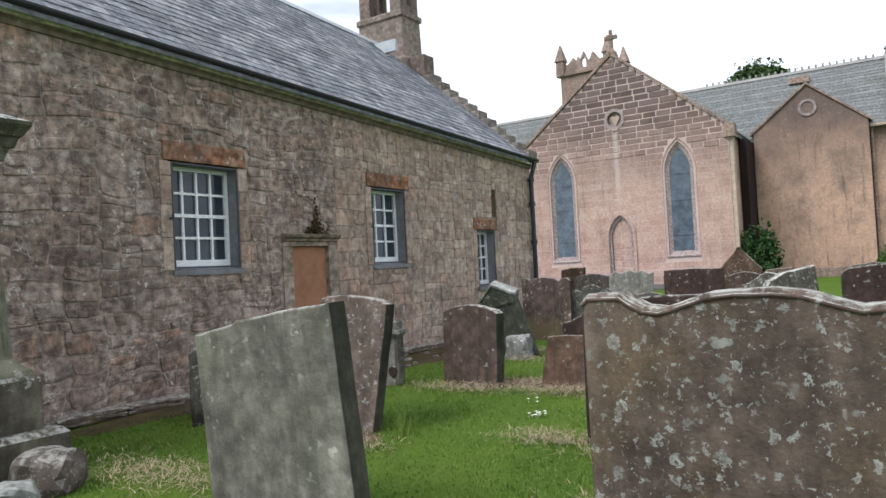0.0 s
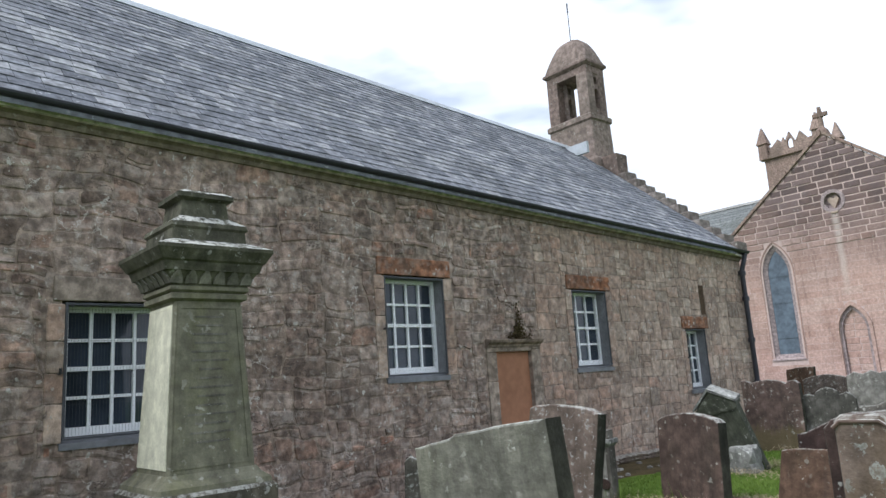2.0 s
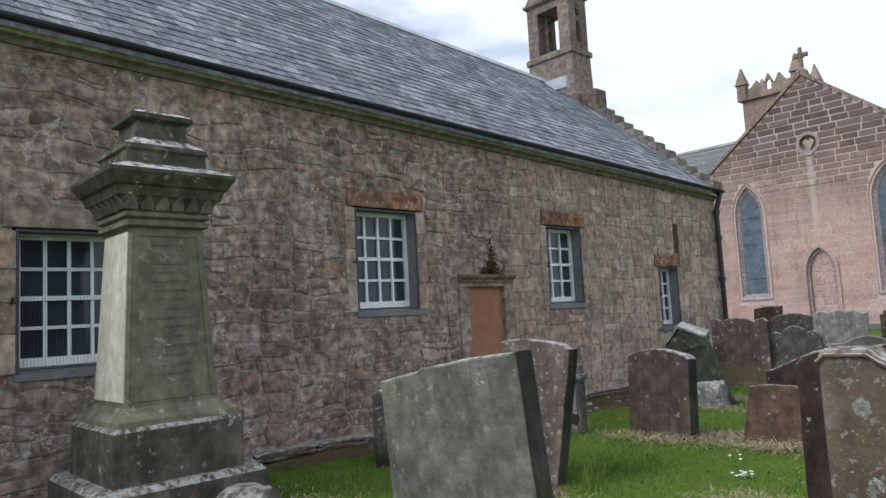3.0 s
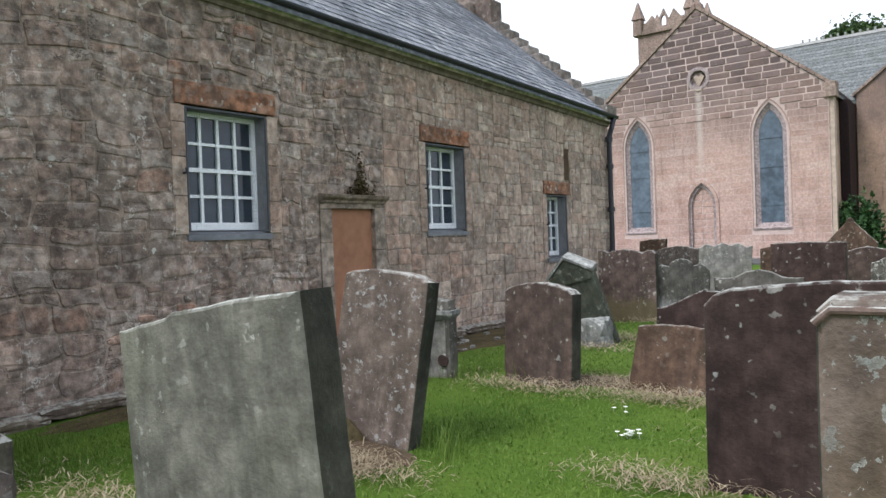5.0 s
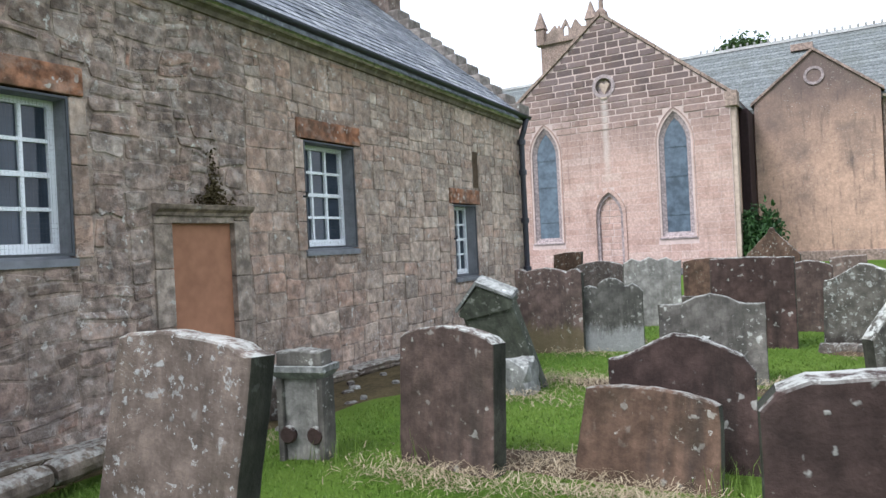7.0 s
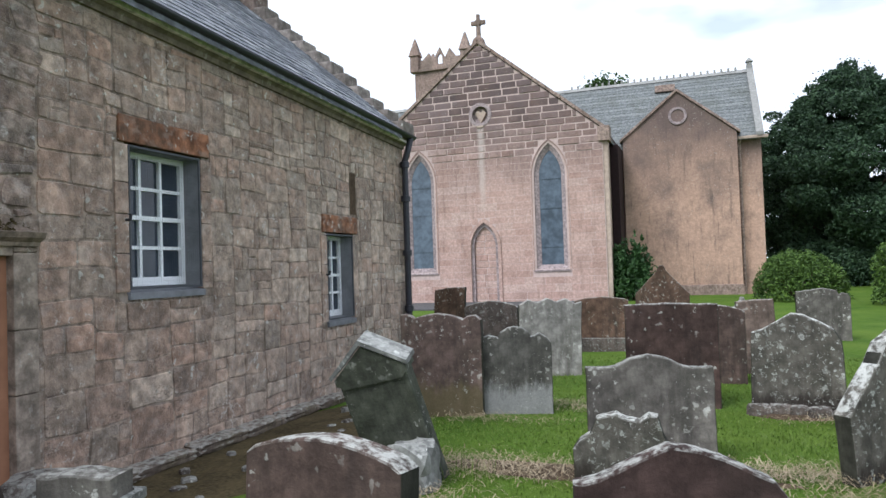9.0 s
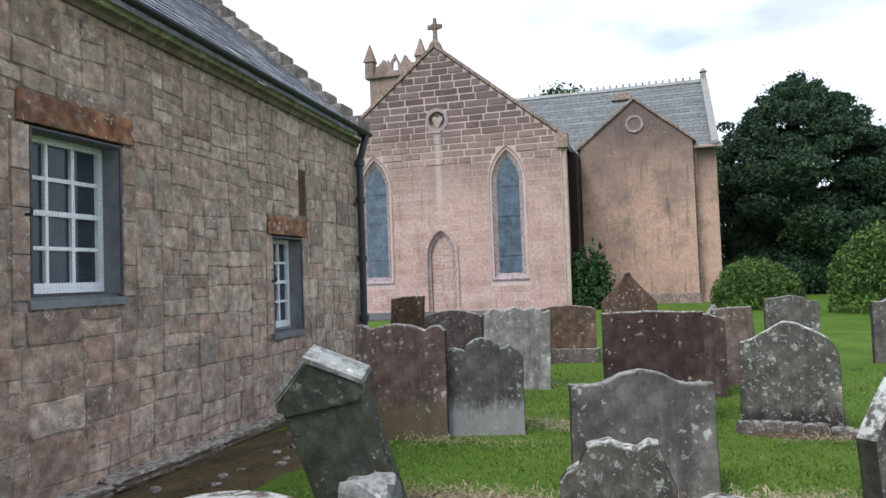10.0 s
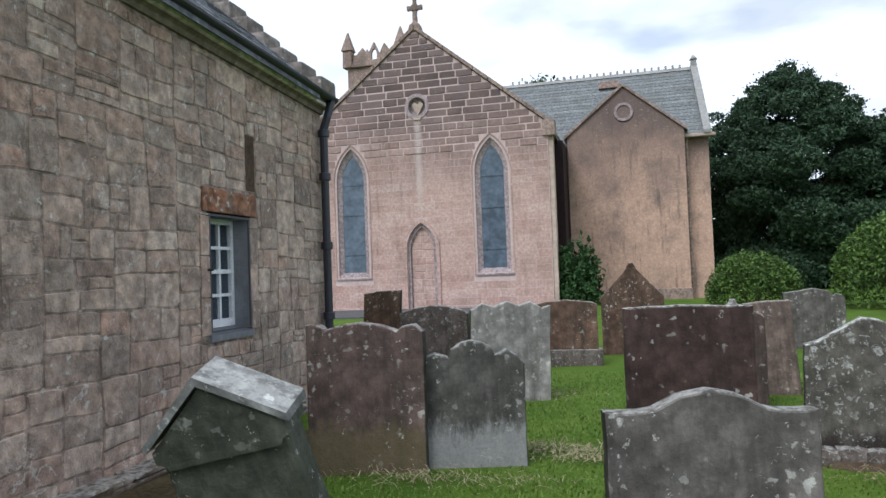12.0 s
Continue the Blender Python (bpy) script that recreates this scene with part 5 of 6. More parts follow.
def tree(label, x, y, h, spread, seed, material, leaves, size, trunk_r=0.4, low=0.12):
    r = random.Random(seed)
    t = holder("tree", label, "tree", (0, 0, 0))
    part("trunk", limb((x, y, -0.3), (x + 0.2, y, h * 0.7), trunk_r, trunk_r * 0.3, 8, 10), M_BARK, t)
    blobs = []
    count = 240
    for k in range(count):
        f = low + (0.97 - low) * (k + 0.5) / count
        wide = spread * (0.7 + 0.3 * math.sin(min(1.0, f * 1.9) * math.pi / 2)) * (1.0 if f < 0.5 else max(0.1, 1 - ((f - 0.5) / 0.5) ** 1.9))
        a = k * 2.4 + r.uniform(-0.5, 0.5)
        wide *= 1 + 0.22 * noise.noise(Vector((math.cos(a) * 1.6, math.sin(a) * 1.6, f * 6 + seed)))
        q = wide * math.sqrt(r.uniform(0.12, 1.0))
        blobs.append((x + q * math.cos(a), y + q * math.sin(a), h * f - 0.08 * q + r.uniform(-0.3, 0.3), spread * r.uniform(0.13, 0.24) * (1.0 if f < 0.75 else 0.75)))
    # loose leaders that stand out of the crown
    for k in range(34):
        a, f = k * 2.4 + 0.7, r.uniform(0.45, 1.0)
        q = spread * (1.0 if f < 0.5 else max(0.05, 1 - ((f - 0.5) / 0.5) ** 1.9)) * r.uniform(0.9, 1.08)
        blobs.append((x + q * math.cos(a), y + q * math.sin(a), h * f + r.uniform(0.1, 0.6), spread * r.uniform(0.05, 0.09)))
    for k in range(0, count, 20):
        bx, by, bz, _ = blobs[k]
        part("limb", limb((x, y, max(0.8, bz - h * 0.18)), (bx, by, bz), trunk_r * 0.35, 0.04, 4, 6), M_BARK, t)
    bm = bmesh.new()
    for p in crown_points(r, blobs, leaves):
        add_leaf(bm, r, p, size)
    # sparse shoots that break the outline
    for bx, by, bz, s in blobs:
        for _ in range(14):
            d = Vector((r.gauss(0, 1), r.gauss(0, 1), r.gauss(0.4, 1))).normalized()
            add_leaf(bm, r, Vector((bx, by, bz)) + d * s * r.uniform(1.0, 1.35), size * 0.8)
    part("crown", bm, material, t)
    return t


def bush(label, x, y, w, h, seed, material, leaves, size, deep=None, rag=0.13):
    r = random.Random(seed)
    deep = w if deep is None else deep
    b = holder("bush", label, "bush", (0, 0, 0))
    for k in range(5):
        a = k * 1.26
        part("stem", limb((x + 0.1 * math.cos(a), y + 0.1 * math.sin(a), -0.15), (x + 0.3 * w * math.cos(a), y + 0.3 * deep * math.sin(a), h * 0.6), 0.05, 0.02, 3, 6), M_BARK, b)
    bm = bmesh.new()
    for _ in range(leaves):
        a, f = r.uniform(0, 6.2832), r.random() ** 0.7
        el = math.asin(f)
        lump = 1 + rag * noise.noise(Vector((math.cos(a) * 2.2 + seed, math.sin(a) * 2.2, f * 3)))
        k = r.uniform(0.8, 1.03) * lump
        p = Vector((x + w / 2 * math.cos(a) * math.cos(el) ** 0.85 * k, y + deep / 2 * math.sin(a) * math.cos(el) ** 0.85 * k, 0.0 + h * f * k))
        add_leaf(bm, r, p, size)
    part("foliage", bm, material, b)


tree("tall dense dark green tree beyond the churchyard", 13.3, 50.0, 12.3, 6.1, 3, M_TREE, 190000, 0.1, 0.5, 0.03)
tree("dark green tree at the edge of the churchyard", 21.0, 49.0, 10.5, 5.2, 8, M_TREE, 45000, 0.15, 0.4, 0.04)
tree("leafy green treetop rising behind the nave roof", -3.7, 78.0, 20.3, 9.5, 5, M_TREE_FAR, 30000, 0.28, 0.5, 0.3)
bush("clipped round bright green bush on the lawn", 8.25, 33.0, 3.3, 1.75, 2, M_BUSH, 9000, 0.06)
bush("large rounded green shrub on the lawn", 11.9, 29.6, 4.0, 2.75, 6, M_BUSH, 12000, 0.065)
bush("dark leafy shrub growing in the church corner", 1.95, 34.6, 1.75, 2.05, 9, M_BUSH_DARK, 3800, 0.1, 1.3, 0.85)
bush("dark evergreen hedge below the tall tree", 13.5, 46.0, 13.0, 2.6, 12, M_TREE, 9000, 0.14, 2.5)


# headstones
PROFILES = {  # outlines of the top, as parts of width and of height
    "flat": [(0, 0.985), (0.25, 0.995), (0.5, 1.0), (0.75, 0.99), (1, 0.985)],
    "slant": [(0, 0.93), (0.3, 0.96), (0.34, 0.975), (0.7, 0.995), (1, 1.0)],
    "round": [(0, 0.9), (0.06, 0.935), (0.25, 0.975), (0.5, 1.0), (0.75, 0.975), (0.94, 0.935), (1, 0.9)],
    "shoulder": [(0, 0.88), (0.05, 0.93), (0.14, 0.965), (0.4, 0.985), (0.7, 1.0), (0.95, 1.0), (1, 0.97)],
    "arch": [(0, 0.88), (0.18, 0.885), (0.24, 0.9), (0.36, 0.97), (0.5, 1.0), (0.64, 0.97), (0.76, 0.9), (0.82, 0.885), (1, 0.88)],
    "camel": [(0, 0.99), (0.05, 1.0), (0.13, 0.975), (0.16, 0.95), (0.2, 0.965), (0.32, 0.99), (0.46, 1.0), (0.6, 0.985), (0.74, 0.95), (0.78, 0.935), (0.83, 0.965), (0.92, 0.975), (1, 0.93)],
    "triple": [(0, 0.82), (0.06, 0.88), (0.14, 0.9), (0.24, 0.88), (0.27, 0.87), (0.3, 0.93), (0.4, 0.985), (0.5, 1.0), (0.6, 0.985), (0.69, 0.93), (0.72, 0.88), (0.78, 0.89), (0.84, 0.92), (0.93, 0.87), (1, 0.8)],
    "peak": [(0, 0.8), (0.12, 0.83), (0.3, 0.92), (0.46, 1.0), (0.6, 0.98), (0.8, 0.9), (0.92, 0.84), (1, 0.72)],
    "gable": [(0, 0.62), (0.42, 0.93), (0.44, 0.97), (0.47, 1.0), (0.53, 1.0), (0.56, 0.97), (0.58, 0.93), (1, 0.62)],
    "level": [(0, 0.93), (0.08, 0.955), (0.3, 0.985), (0.6, 1.0), (0.84, 0.998), (0.92, 0.98), (1, 0.972)],
    "crest": [(0, 0.98), (0.02, 1.0), (0.12, 1.0), (0.145, 0.98), (0.19, 0.955), (0.24, 0.95), (0.29, 0.965), (0.38, 0.995), (0.45, 1.003), (0.55, 1.003), (0.62, 0.995), (0.71, 0.965), (0.76, 0.95), (0.81, 0.955), (0.855, 0.98), (0.88, 1.0), (0.98, 1.0), (1, 0.98)],
    "ragged": [(0, 0.5), (0.06, 0.62), (0.16, 0.72), (0.24, 0.92), (0.34, 0.97), (0.45, 1.0), (0.56, 0.92), (0.68, 0.9), (0.78, 1.0), (0.86, 0.98), (0.92, 0.7), (1, 0.45)],
    "raked": [(0, 0.5), (0.05, 0.56), (0.15, 0.66), (0.3, 0.8), (0.4, 0.93), (0.6, 1.0), (1, 1.03)],
    "broken": [(0, 0.9), (0.15, 0.97), (0.3, 0.93), (0.45, 1.0), (0.6, 0.94), (0.75, 0.99), (0.9, 0.92), (1, 0.95)],
    "notch": [(0, 0.93), (0.3, 0.97), (0.5, 1.0), (0.75, 0.95), (0.8, 0.86), (0.86, 0.9), (0.95, 0.88), (1, 0.8)],
}


def slab_mesh(w, h, t, profile, seed, taper=0.0, wear=0.006, edge=0.014, deep=0.25):
    """An upright slab with rounded, worn edges; its foot reaches under the turf."""
    pts = PROFILES[profile]
    us = sorted(set([p[0] for p in pts] + [i / 20 for i in range(21)]))
    top = [(u, float(np.interp(u, [p[0] for p in pts], [p[1] for p in pts])) * h) for u in us]
    out = []
    left = [-deep] + [top[0][1] * k / 5 for k in range(5)]
    for z in left:
        out.append((-w / 2 * (1 - taper * (1 - max(z, 0) / h)), z))
    for u, z in top:
        out.append((w * (u - 0.5), z))
    for z in reversed([-deep] + [top[-1][1] * k / 5 for k in range(5)]):
        out.append((w / 2 * (1 - taper * (1 - max(z, 0) / h)), z))
    out = [(x + wear * noise.noise(Vector((x * 7, z * 7, seed))), z + (wear * noise.noise(Vector((x * 9, z * 9, seed + 5.0))) if z > 0 else 0)) for x, z in out]

    def ring(y, inset):
        r = []
        n = len(out)
        for i, (x, z) in enumerate(out):
            (xa, za), (xb, zb) = out[i - 1], out[(i + 1) % n]
            dx, dz = xb - xa, zb - za
            q = math.hypot(dx, dz) or 1.0
            r.append((x + inset * dz / q, y, z - inset * dx / q))
        return r
    e = edge
    return loft([ring(-t / 2, e), ring(-t / 2 + e * 0.35, e * 0.35), ring(-t / 2 + e, 0), ring(t / 2 - e, 0), ring(t / 2 - e * 0.35, e * 0.35), ring(t / 2, e)])


def headstone(label, x, y, turn, w, h, t, profile, material, seed, back=0.0, side=0.0, taper=0.0, z=0.0, wear=0.006, group="gravestones"):
    ob = thing("gravestone", slab_mesh(w, h, t, profile, seed, taper, wear), material, label, "gravestone", group)
    # side faces get the darker colour that carries their shade and algae
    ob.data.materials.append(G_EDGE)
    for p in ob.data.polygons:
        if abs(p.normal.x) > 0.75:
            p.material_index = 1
    ob.matrix_world = pose(x, y, z, back, side, turn)
    return ob


headstone("broad grey-green gravestone with a worn top and white lichen spots", 4.56, 1.955, 2, 1.05, 1.17, 0.14, "slant", G_GREEN, 1, back=1, side=-5, taper=-0.02)
headstone("tall leaning brown gravestone with pale lichen rings", 3.15, 4.0, 3, 0.73, 1.17, 0.14, "level", G_RINGED, 2, back=-4, side=9, taper=-0.06)
headstone("stout pinkish-brown gravestone with a rounded top on straw", 3.22, 6.2, -8, 0.8, 0.95, 0.15, "round", G_BROWN, 3, back=-3, side=1, z=-0.03)
headstone("massive dark maroon gravestone with a scalloped shoulder", 5.82, 4.42, 8, 0.92, 1.07, 0.16, "shoulder", G_DARK, 5, back=-2)
headstone("very broad lichen-covered gravestone with a wavy moulded top", 7.01, 1.95, 0, 1.29, 1.22, 0.16, "crest", G_COLONY, 6)
crest = bpy.data.objects["gravestone.004"]
rib = [(1.29 * (u - 0.5), -0.082, 1.22 * v - 0.022) for u, v in PROFILES["crest"]]
part("moulding", tube(rib, 0.008, 8), G_BROWN, crest, "raised worn moulding following the shaped top")
headstone("low rust-brown gravestone standing in straw", 4.49, 6.32, 0, 0.78, 0.56, 0.12, "round", G_RUST, 7, back=-8, side=4, taper=-0.1)
headstone("dark gravestone with a shallow peaked top", 4.62, 6.72, 10, 0.88, 0.83, 0.14, "peak", G_DARK, 8, back=-4)
headstone("small spotted gravestone with a carved scroll top", 4.16, 8.85, 5, 0.7, 0.52, 0.14, "ragged", G_BLOTCH, 9, wear=0.012)
headstone("grey streaked gravestone with an arched top", 4.31, 9.55, 10, 1.0, 0.85, 0.13, "arch", G_GREY, 10, back=-2)
headstone("brown gravestone with three shallow lobes along its top", 1.98, 11.05, 7, 0.92, 1.1, 0.14, "camel", G_BROWN_FOOT, 11)
headstone("grey triple-lobed gravestone with a pale foot", 2.76, 11.28, 15, 0.8, 0.93, 0.13, "triple", G_FOOT, 12)
headstone("pale grey lichened gravestone with a ragged top", 2.6, 13.9, 20, 0.92, 1.12, 0.14, "broken", G_PALE, 13, side=2, wear=0.012)
headstone("dark spotted gravestone half hidden behind others", 1.62, 14.3, 5, 0.85, 1.07, 0.13, "round", G_LICHEN, 14)
headstone("small red-brown tilted gravestone", -0.42, 18.0, 0, 0.7, 1.2, 0.12, "slant", G_RUST, 15, side=3)
headstone("dark maroon broad gravestone with white lichen discs", 4.4, 11.95, 2, 1.0, 1.13, 0.14, "flat", G_DARK, 16)
headstone("brown round-shouldered gravestone behind a broader maroon one", 4.95, 13.6, 5, 0.62, 1.0, 0.13, "round", G_BROWN, 17)
headstone("mossy brown gabled gravestone with a small finial", 4.0, 18.5, 0, 1.05, 1.52, 0.14, "gable", G_RUST, 18)
headstone("pinkish-grey plain gravestone leaning slightly", 5.5, 14.5, 3, 0.5, 1.02, 0.13, "flat", G_PINK, 19, side=-4)
headstone("lichen-blotched gravestone with a mossy black foot", 5.64, 11.75, -10, 0.84, 1.02, 0.15, "peak", G_BLOTCH, 20, taper=-0.06)
headstone("dark grey shaped gravestone with a shell-like top", 6.95, 19.0, 0, 0.95, 0.98, 0.13, "notch", G_GREY, 21)
headstone("grey leaning gravestone with a stepped shoulder", 6.1, 9.7, 42, 1.15, 1.05, 0.14, "raked", G_BLOTCH, 22, side=-6)
headstone("dark brown gravestone beside a leaning grey one", 7.2, 10.1, 0, 0.85, 1.12, 0.14, "shoulder", G_DARK, 25)
headstone("narrow grey gravestone at the far edge of the lawn", 8.1, 16.8, 0, 0.8, 1.06, 0.13, "arch", G_GREY, 23)
headstone("small greenish gravestone close to the church wall", 1.72, 3.75, 40, 0.44, 0.72, 0.1, "broken", G_BLOTCH, 24, wear=0.01)


def plinth_stone(label, x, y, turn, w, h, t, profile, material, seed, foot_h):
    """A gravestone that stands on a base block."""
    g = holder("gravestone", label, "gravestone", (0, 0, 0), "gravestones")
    b = part("base", box(-w / 2 - 0.06, w / 2 + 0.06, -t / 2 - 0.08, t / 2 + 0.08, -0.2, foot_h, 0.02), G_LICHEN, g)
    s = part("slab", slab_mesh(w, h - foot_h, t, profile, seed, deep=0.0), material, g)
    s.location = (0, 0, foot_h - 0.002)
    g.matrix_world = pose(x, y, 0, 0, 0, turn)


plinth_stone("ochre-brown gravestone on a low stone base", 2.98, 16.95, 4, 0.98, 0.98, 0.16, "round", G_RUST, 31, 0.22)
plinth_stone("small pale pedimented memorial on a base", 5.4, 16.9, 10, 0.38, 0.93, 0.2, "gable", G_PALE, 32, 0.3)


def tilted_stone():
    """The leaning stone with a roof-like cap."""
    g = holder("gravestone", "leaning dark green gravestone with a white-crusted pediment cap", "gravestone", (0, 0, 0), "gravestones")
    s = part("slab", slab_mesh(0.56, 0.98, 0.17, "flat", 41, deep=0.3), G_MOSSY, g)
    cap = [(-0.31, 0.93), (-0.31, 0.9), (-0.27, 0.88), (-0.26, 0.86), (0.26, 0.86), (0.27, 0.88), (0.31, 0.9), (0.31, 0.93), (0.31, 0.98), (0.0, 1.2), (-0.31, 0.98)]
    part("moulding", loft([[(x * 0.96, y, z) for x, z in cap[:8]] + [(x * 0.96, y, z - 0.03) for x, z in cap[8:]] for y in (-0.1, 0.1)]), G_MOSSY, g)
    top = [(-0.32, 0.955), (0.0, 1.185), (0.32, 0.955), (0.32, 0.99), (0.0, 1.225), (-0.32, 0.99)]
    part("cap", loft([[(x * 0.97, y * 1.0, z) for x, z in top] if abs(y) > 0.118 else [(x, y, z) for x, z in top] for y in (-0.115, -0.1, 0.1, 0.115)]), G_CAP, g, "white lichen-crusted sloping cap")
    g.matrix_world = pose(2.53, 8.79, -0.04, 15, -13, 4)


tilted_stone()


def pilaster_memorial():
    """The small pilastered memorial behind the leaning brown stone."""
    g = holder("memorial", "small pale pilastered memorial with dark drums for its foot hollow", "memorial", (0, 0, 0), "gravestones")
    part("panel", box(-0.14, 0.14, -0.06, 0.06, -0.15, 0.56, 0.01), G_PALE, g)
    for sx in (-1, 1):
        x0, x1 = sorted((sx * 0.14, sx * 0.19))
        p = part("pilaster", box(x0, x1, -0.09, 0.09, -0.15, 0.56, 0.012), G_GREY, g)
        # dark drum in place of the shaded hollow at the memorial's foot
        part("scroll", loft([round_ring(0, 0, z, r, 12) for z, r in ((-0.05, 0.05), (-0.04, 0.062), (0.055, 0.066), (0.07, 0.055))]), G_DARK, g, "dark drum standing in for the shaded foot hollow").matrix_local = pose(sx * 0.11, -0.03, 0.14, 90, 0, 0)
    part("cornice", loft([square_ring(0, 0, 0.55, 0.19, 0.09, 0.01), square_ring(0, 0, 0.6, 0.225, 0.13, 0.01), square_ring(0, 0, 0.64, 0.225, 0.13, 0.01)]), G_CAP, g)
    part("top", slab_mesh(0.38, 0.12, 0.16, "arch", 51, deep=0.0), G_GREY, g).location = (0, 0, 0.635)
    g.matrix_world = pose(2.1, 6.05, 0, 0, 0, 12)


pilaster_memorial()


def monument():
    """The tall pedestal monument with a moulded cap."""
    cx, cy = 1.42, 1.5
    m = holder("monument", "tall tapering green-stained pedestal monument with a moulded cap", "monument", (0, 0, 0))
    part("step", loft([square_ring(cx, cy, -0.3, 0.64, c=0.02), square_ring(cx, cy, 0.26, 0.64, c=0.02), square_ring(cx, cy, 0.3, 0.6, c=0.02)]), G_PLINTH, m, "rough dark base step")
    part("plinth", loft([square_ring(cx, cy, 0.29, 0.51, c=0.015), square_ring(cx, cy, 0.68, 0.5, c=0.015), square_ring(cx, cy, 0.71, 0.47, c=0.015)]), G_PLINTH, m)
    part("moulding", loft([square_ring(cx, cy, 0.7, 0.47, c=0.01), square_ring(cx, cy, 0.75, 0.46, c=0.01), square_ring(cx, cy, 0.8, 0.4, c=0.01), square_ring(cx, cy, 0.84, 0.375, c=0.01)]), G_OLIVE, m)
    die = part("die", loft([square_ring(cx, cy, 0.83, 0.365, c=0.02), square_ring(cx, cy, 2.22, 0.29, c=0.02)]), G_OLIVE, m, "grey-green tapering shaft")
    # inscription panels: a raised margin and lines of lettering too worn to read
    for face in range(4):
        rot = Matrix.Translation((cx, cy, 0)) @ Matrix.Rotation(face * math.pi / 2, 4, "Z")
        slope = (0.365 - 0.29) / (2.22 - 0.83)
        f = lambda u, v, d: rot @ Vector((0.365 - slope * (v - 0.83) + 0.008 - d, u, v))
        b = 0.33
        t = 0.262
        outer = [(-b, 0.88), (b, 0.88), (t, 2.18), (-t, 2.18)]
        inner = [(-b + 0.03, 0.91), (b - 0.03, 0.91), (t - 0.03, 2.15), (-t + 0.03, 2.15)]
        # margin and panel of the -y face take the paler material
        part("margin", band(outer, inner, f, 0.02), G_PANEL if face == 3 else G_OLIVE, m)
        if face == 0:
            r = random.Random(3)
            for k in range(15):
                z = 2.08 - k * 0.072
                wdt = 0.2 * r.uniform(0.45, 1.0) if k not in (0,) else 0.12
                part("letter_line", plate([rect(-wdt, wdt, z - 0.008, z + 0.008)], lambda u, v, d: f(u, v, d + 0.004), 0.01), G_GREEN, m)
        elif face == 3:
            part("panel", plate([inner], lambda u, v, d: f(u, v, d + 0.002), 0.01), G_PANEL, m, "pale side panel")
    part("necking", loft([square_ring(cx, cy, 2.21, 0.29, c=0.01), square_ring(cx, cy, 2.23, 0.33, c=0.01), square_ring(cx, cy, 2.27, 0.33, c=0.01), square_ring(cx, cy, 2.28, 0.31, c=0.01), square_ring(cx, cy, 2.3, 0.34, c=0.01), square_ring(cx, cy, 2.33, 0.34, c=0.01)]), G_OLIVE, m)
    part("frieze", loft([square_ring(cx, cy, 2.32, 0.33, c=0.01), square_ring(cx, cy, 2.36, 0.335, c=0.01), square_ring(cx, cy, 2.46, 0.4, c=0.01)]), G_CORNICE, m)
    for face in range(4):
        for k in range(6):
            u = -0.3 + 0.12 * k
            rot = Matrix.Translation((cx, cy, 0)) @ Matrix.Rotation(face * math.pi / 2, 4, "Z")
            ring = lambda z, s, out: [tuple(rot @ Vector(p)) for p in ((out - 0.05, u - s, z), (out, u - s, z), (out, u + s, z), (out - 0.05, u + s, z))]
            part("leaf", loft([ring(2.35, 0.05, 0.35), ring(2.4, 0.045, 0.375), ring(2.45, 0.012, 0.41)]), G_GREEN, m)
    part("cornice", loft([square_ring(cx, cy, 2.45, 0.41, c=0.01), square_ring(cx, cy, 2.52, 0.43, c=0.01), square_ring(cx, cy, 2.535, 0.45, c=0.01), square_ring(cx, cy, 2.62, 0.5, c=0.01), square_ring(cx, cy, 2.65, 0.5, c=0.01), square_ring(cx, cy, 2.72, 0.34, c=0.01)]), G_CORNICE, m, "dark moulded cornice with white lichen on its edge")
    part("upper_step", loft([square_ring(cx, cy, 2.69, 0.33, c=0.01), square_ring(cx, cy, 2.82, 0.32, c=0.01), square_ring(cx, cy, 2.84, 0.34, c=0.01), square_ring(cx, cy, 2.88, 0.33, c=0.01), square_ring(cx, cy, 2.95, 0.23, c=0.01)]), G_CORNICE, m)
    part("top_block", loft([square_ring(cx, cy, 2.93, 0.22, c=0.01), square_ring(cx, cy, 3.1, 0.2, c=0.01), square_ring(cx, cy, 3.12, 0.25, c=0.01), square_ring(cx, cy, 3.16, 0.25, c=0.01), square_ring(cx, cy, 3.19, 0.2, c=0.01)]), G_CORNICE, m)


monument()


def boulder(name, label, x, y, z, sx, sy, sz, seed, material, turn=0.0, category="stone", square=0.6):
    """A rough broken stone."""
    bm = bmesh.new()
    bmesh.ops.create_icosphere(bm, subdivisions=3, radius=1.0)
    for v in bm.verts:
        n = v.co.normalized()
        sq = max(abs(n.x), abs(n.y), abs(n.z))
        k = (1 / sq) ** square * (1 + 0.16 * noise.noise(n * 1.7 + Vector((seed, 0, 0))) + 0.07 * noise.noise(n * 5 + Vector((0, seed, 0))))
        v.co = Vector((n.x * sx * k, n.y * sy * k, n.z * sz * k)) * 0.72
    ob = thing(name, bm, material, label, category)
    ob.matrix_world = pose(x, y, z, 0, 0, turn)
    return ob


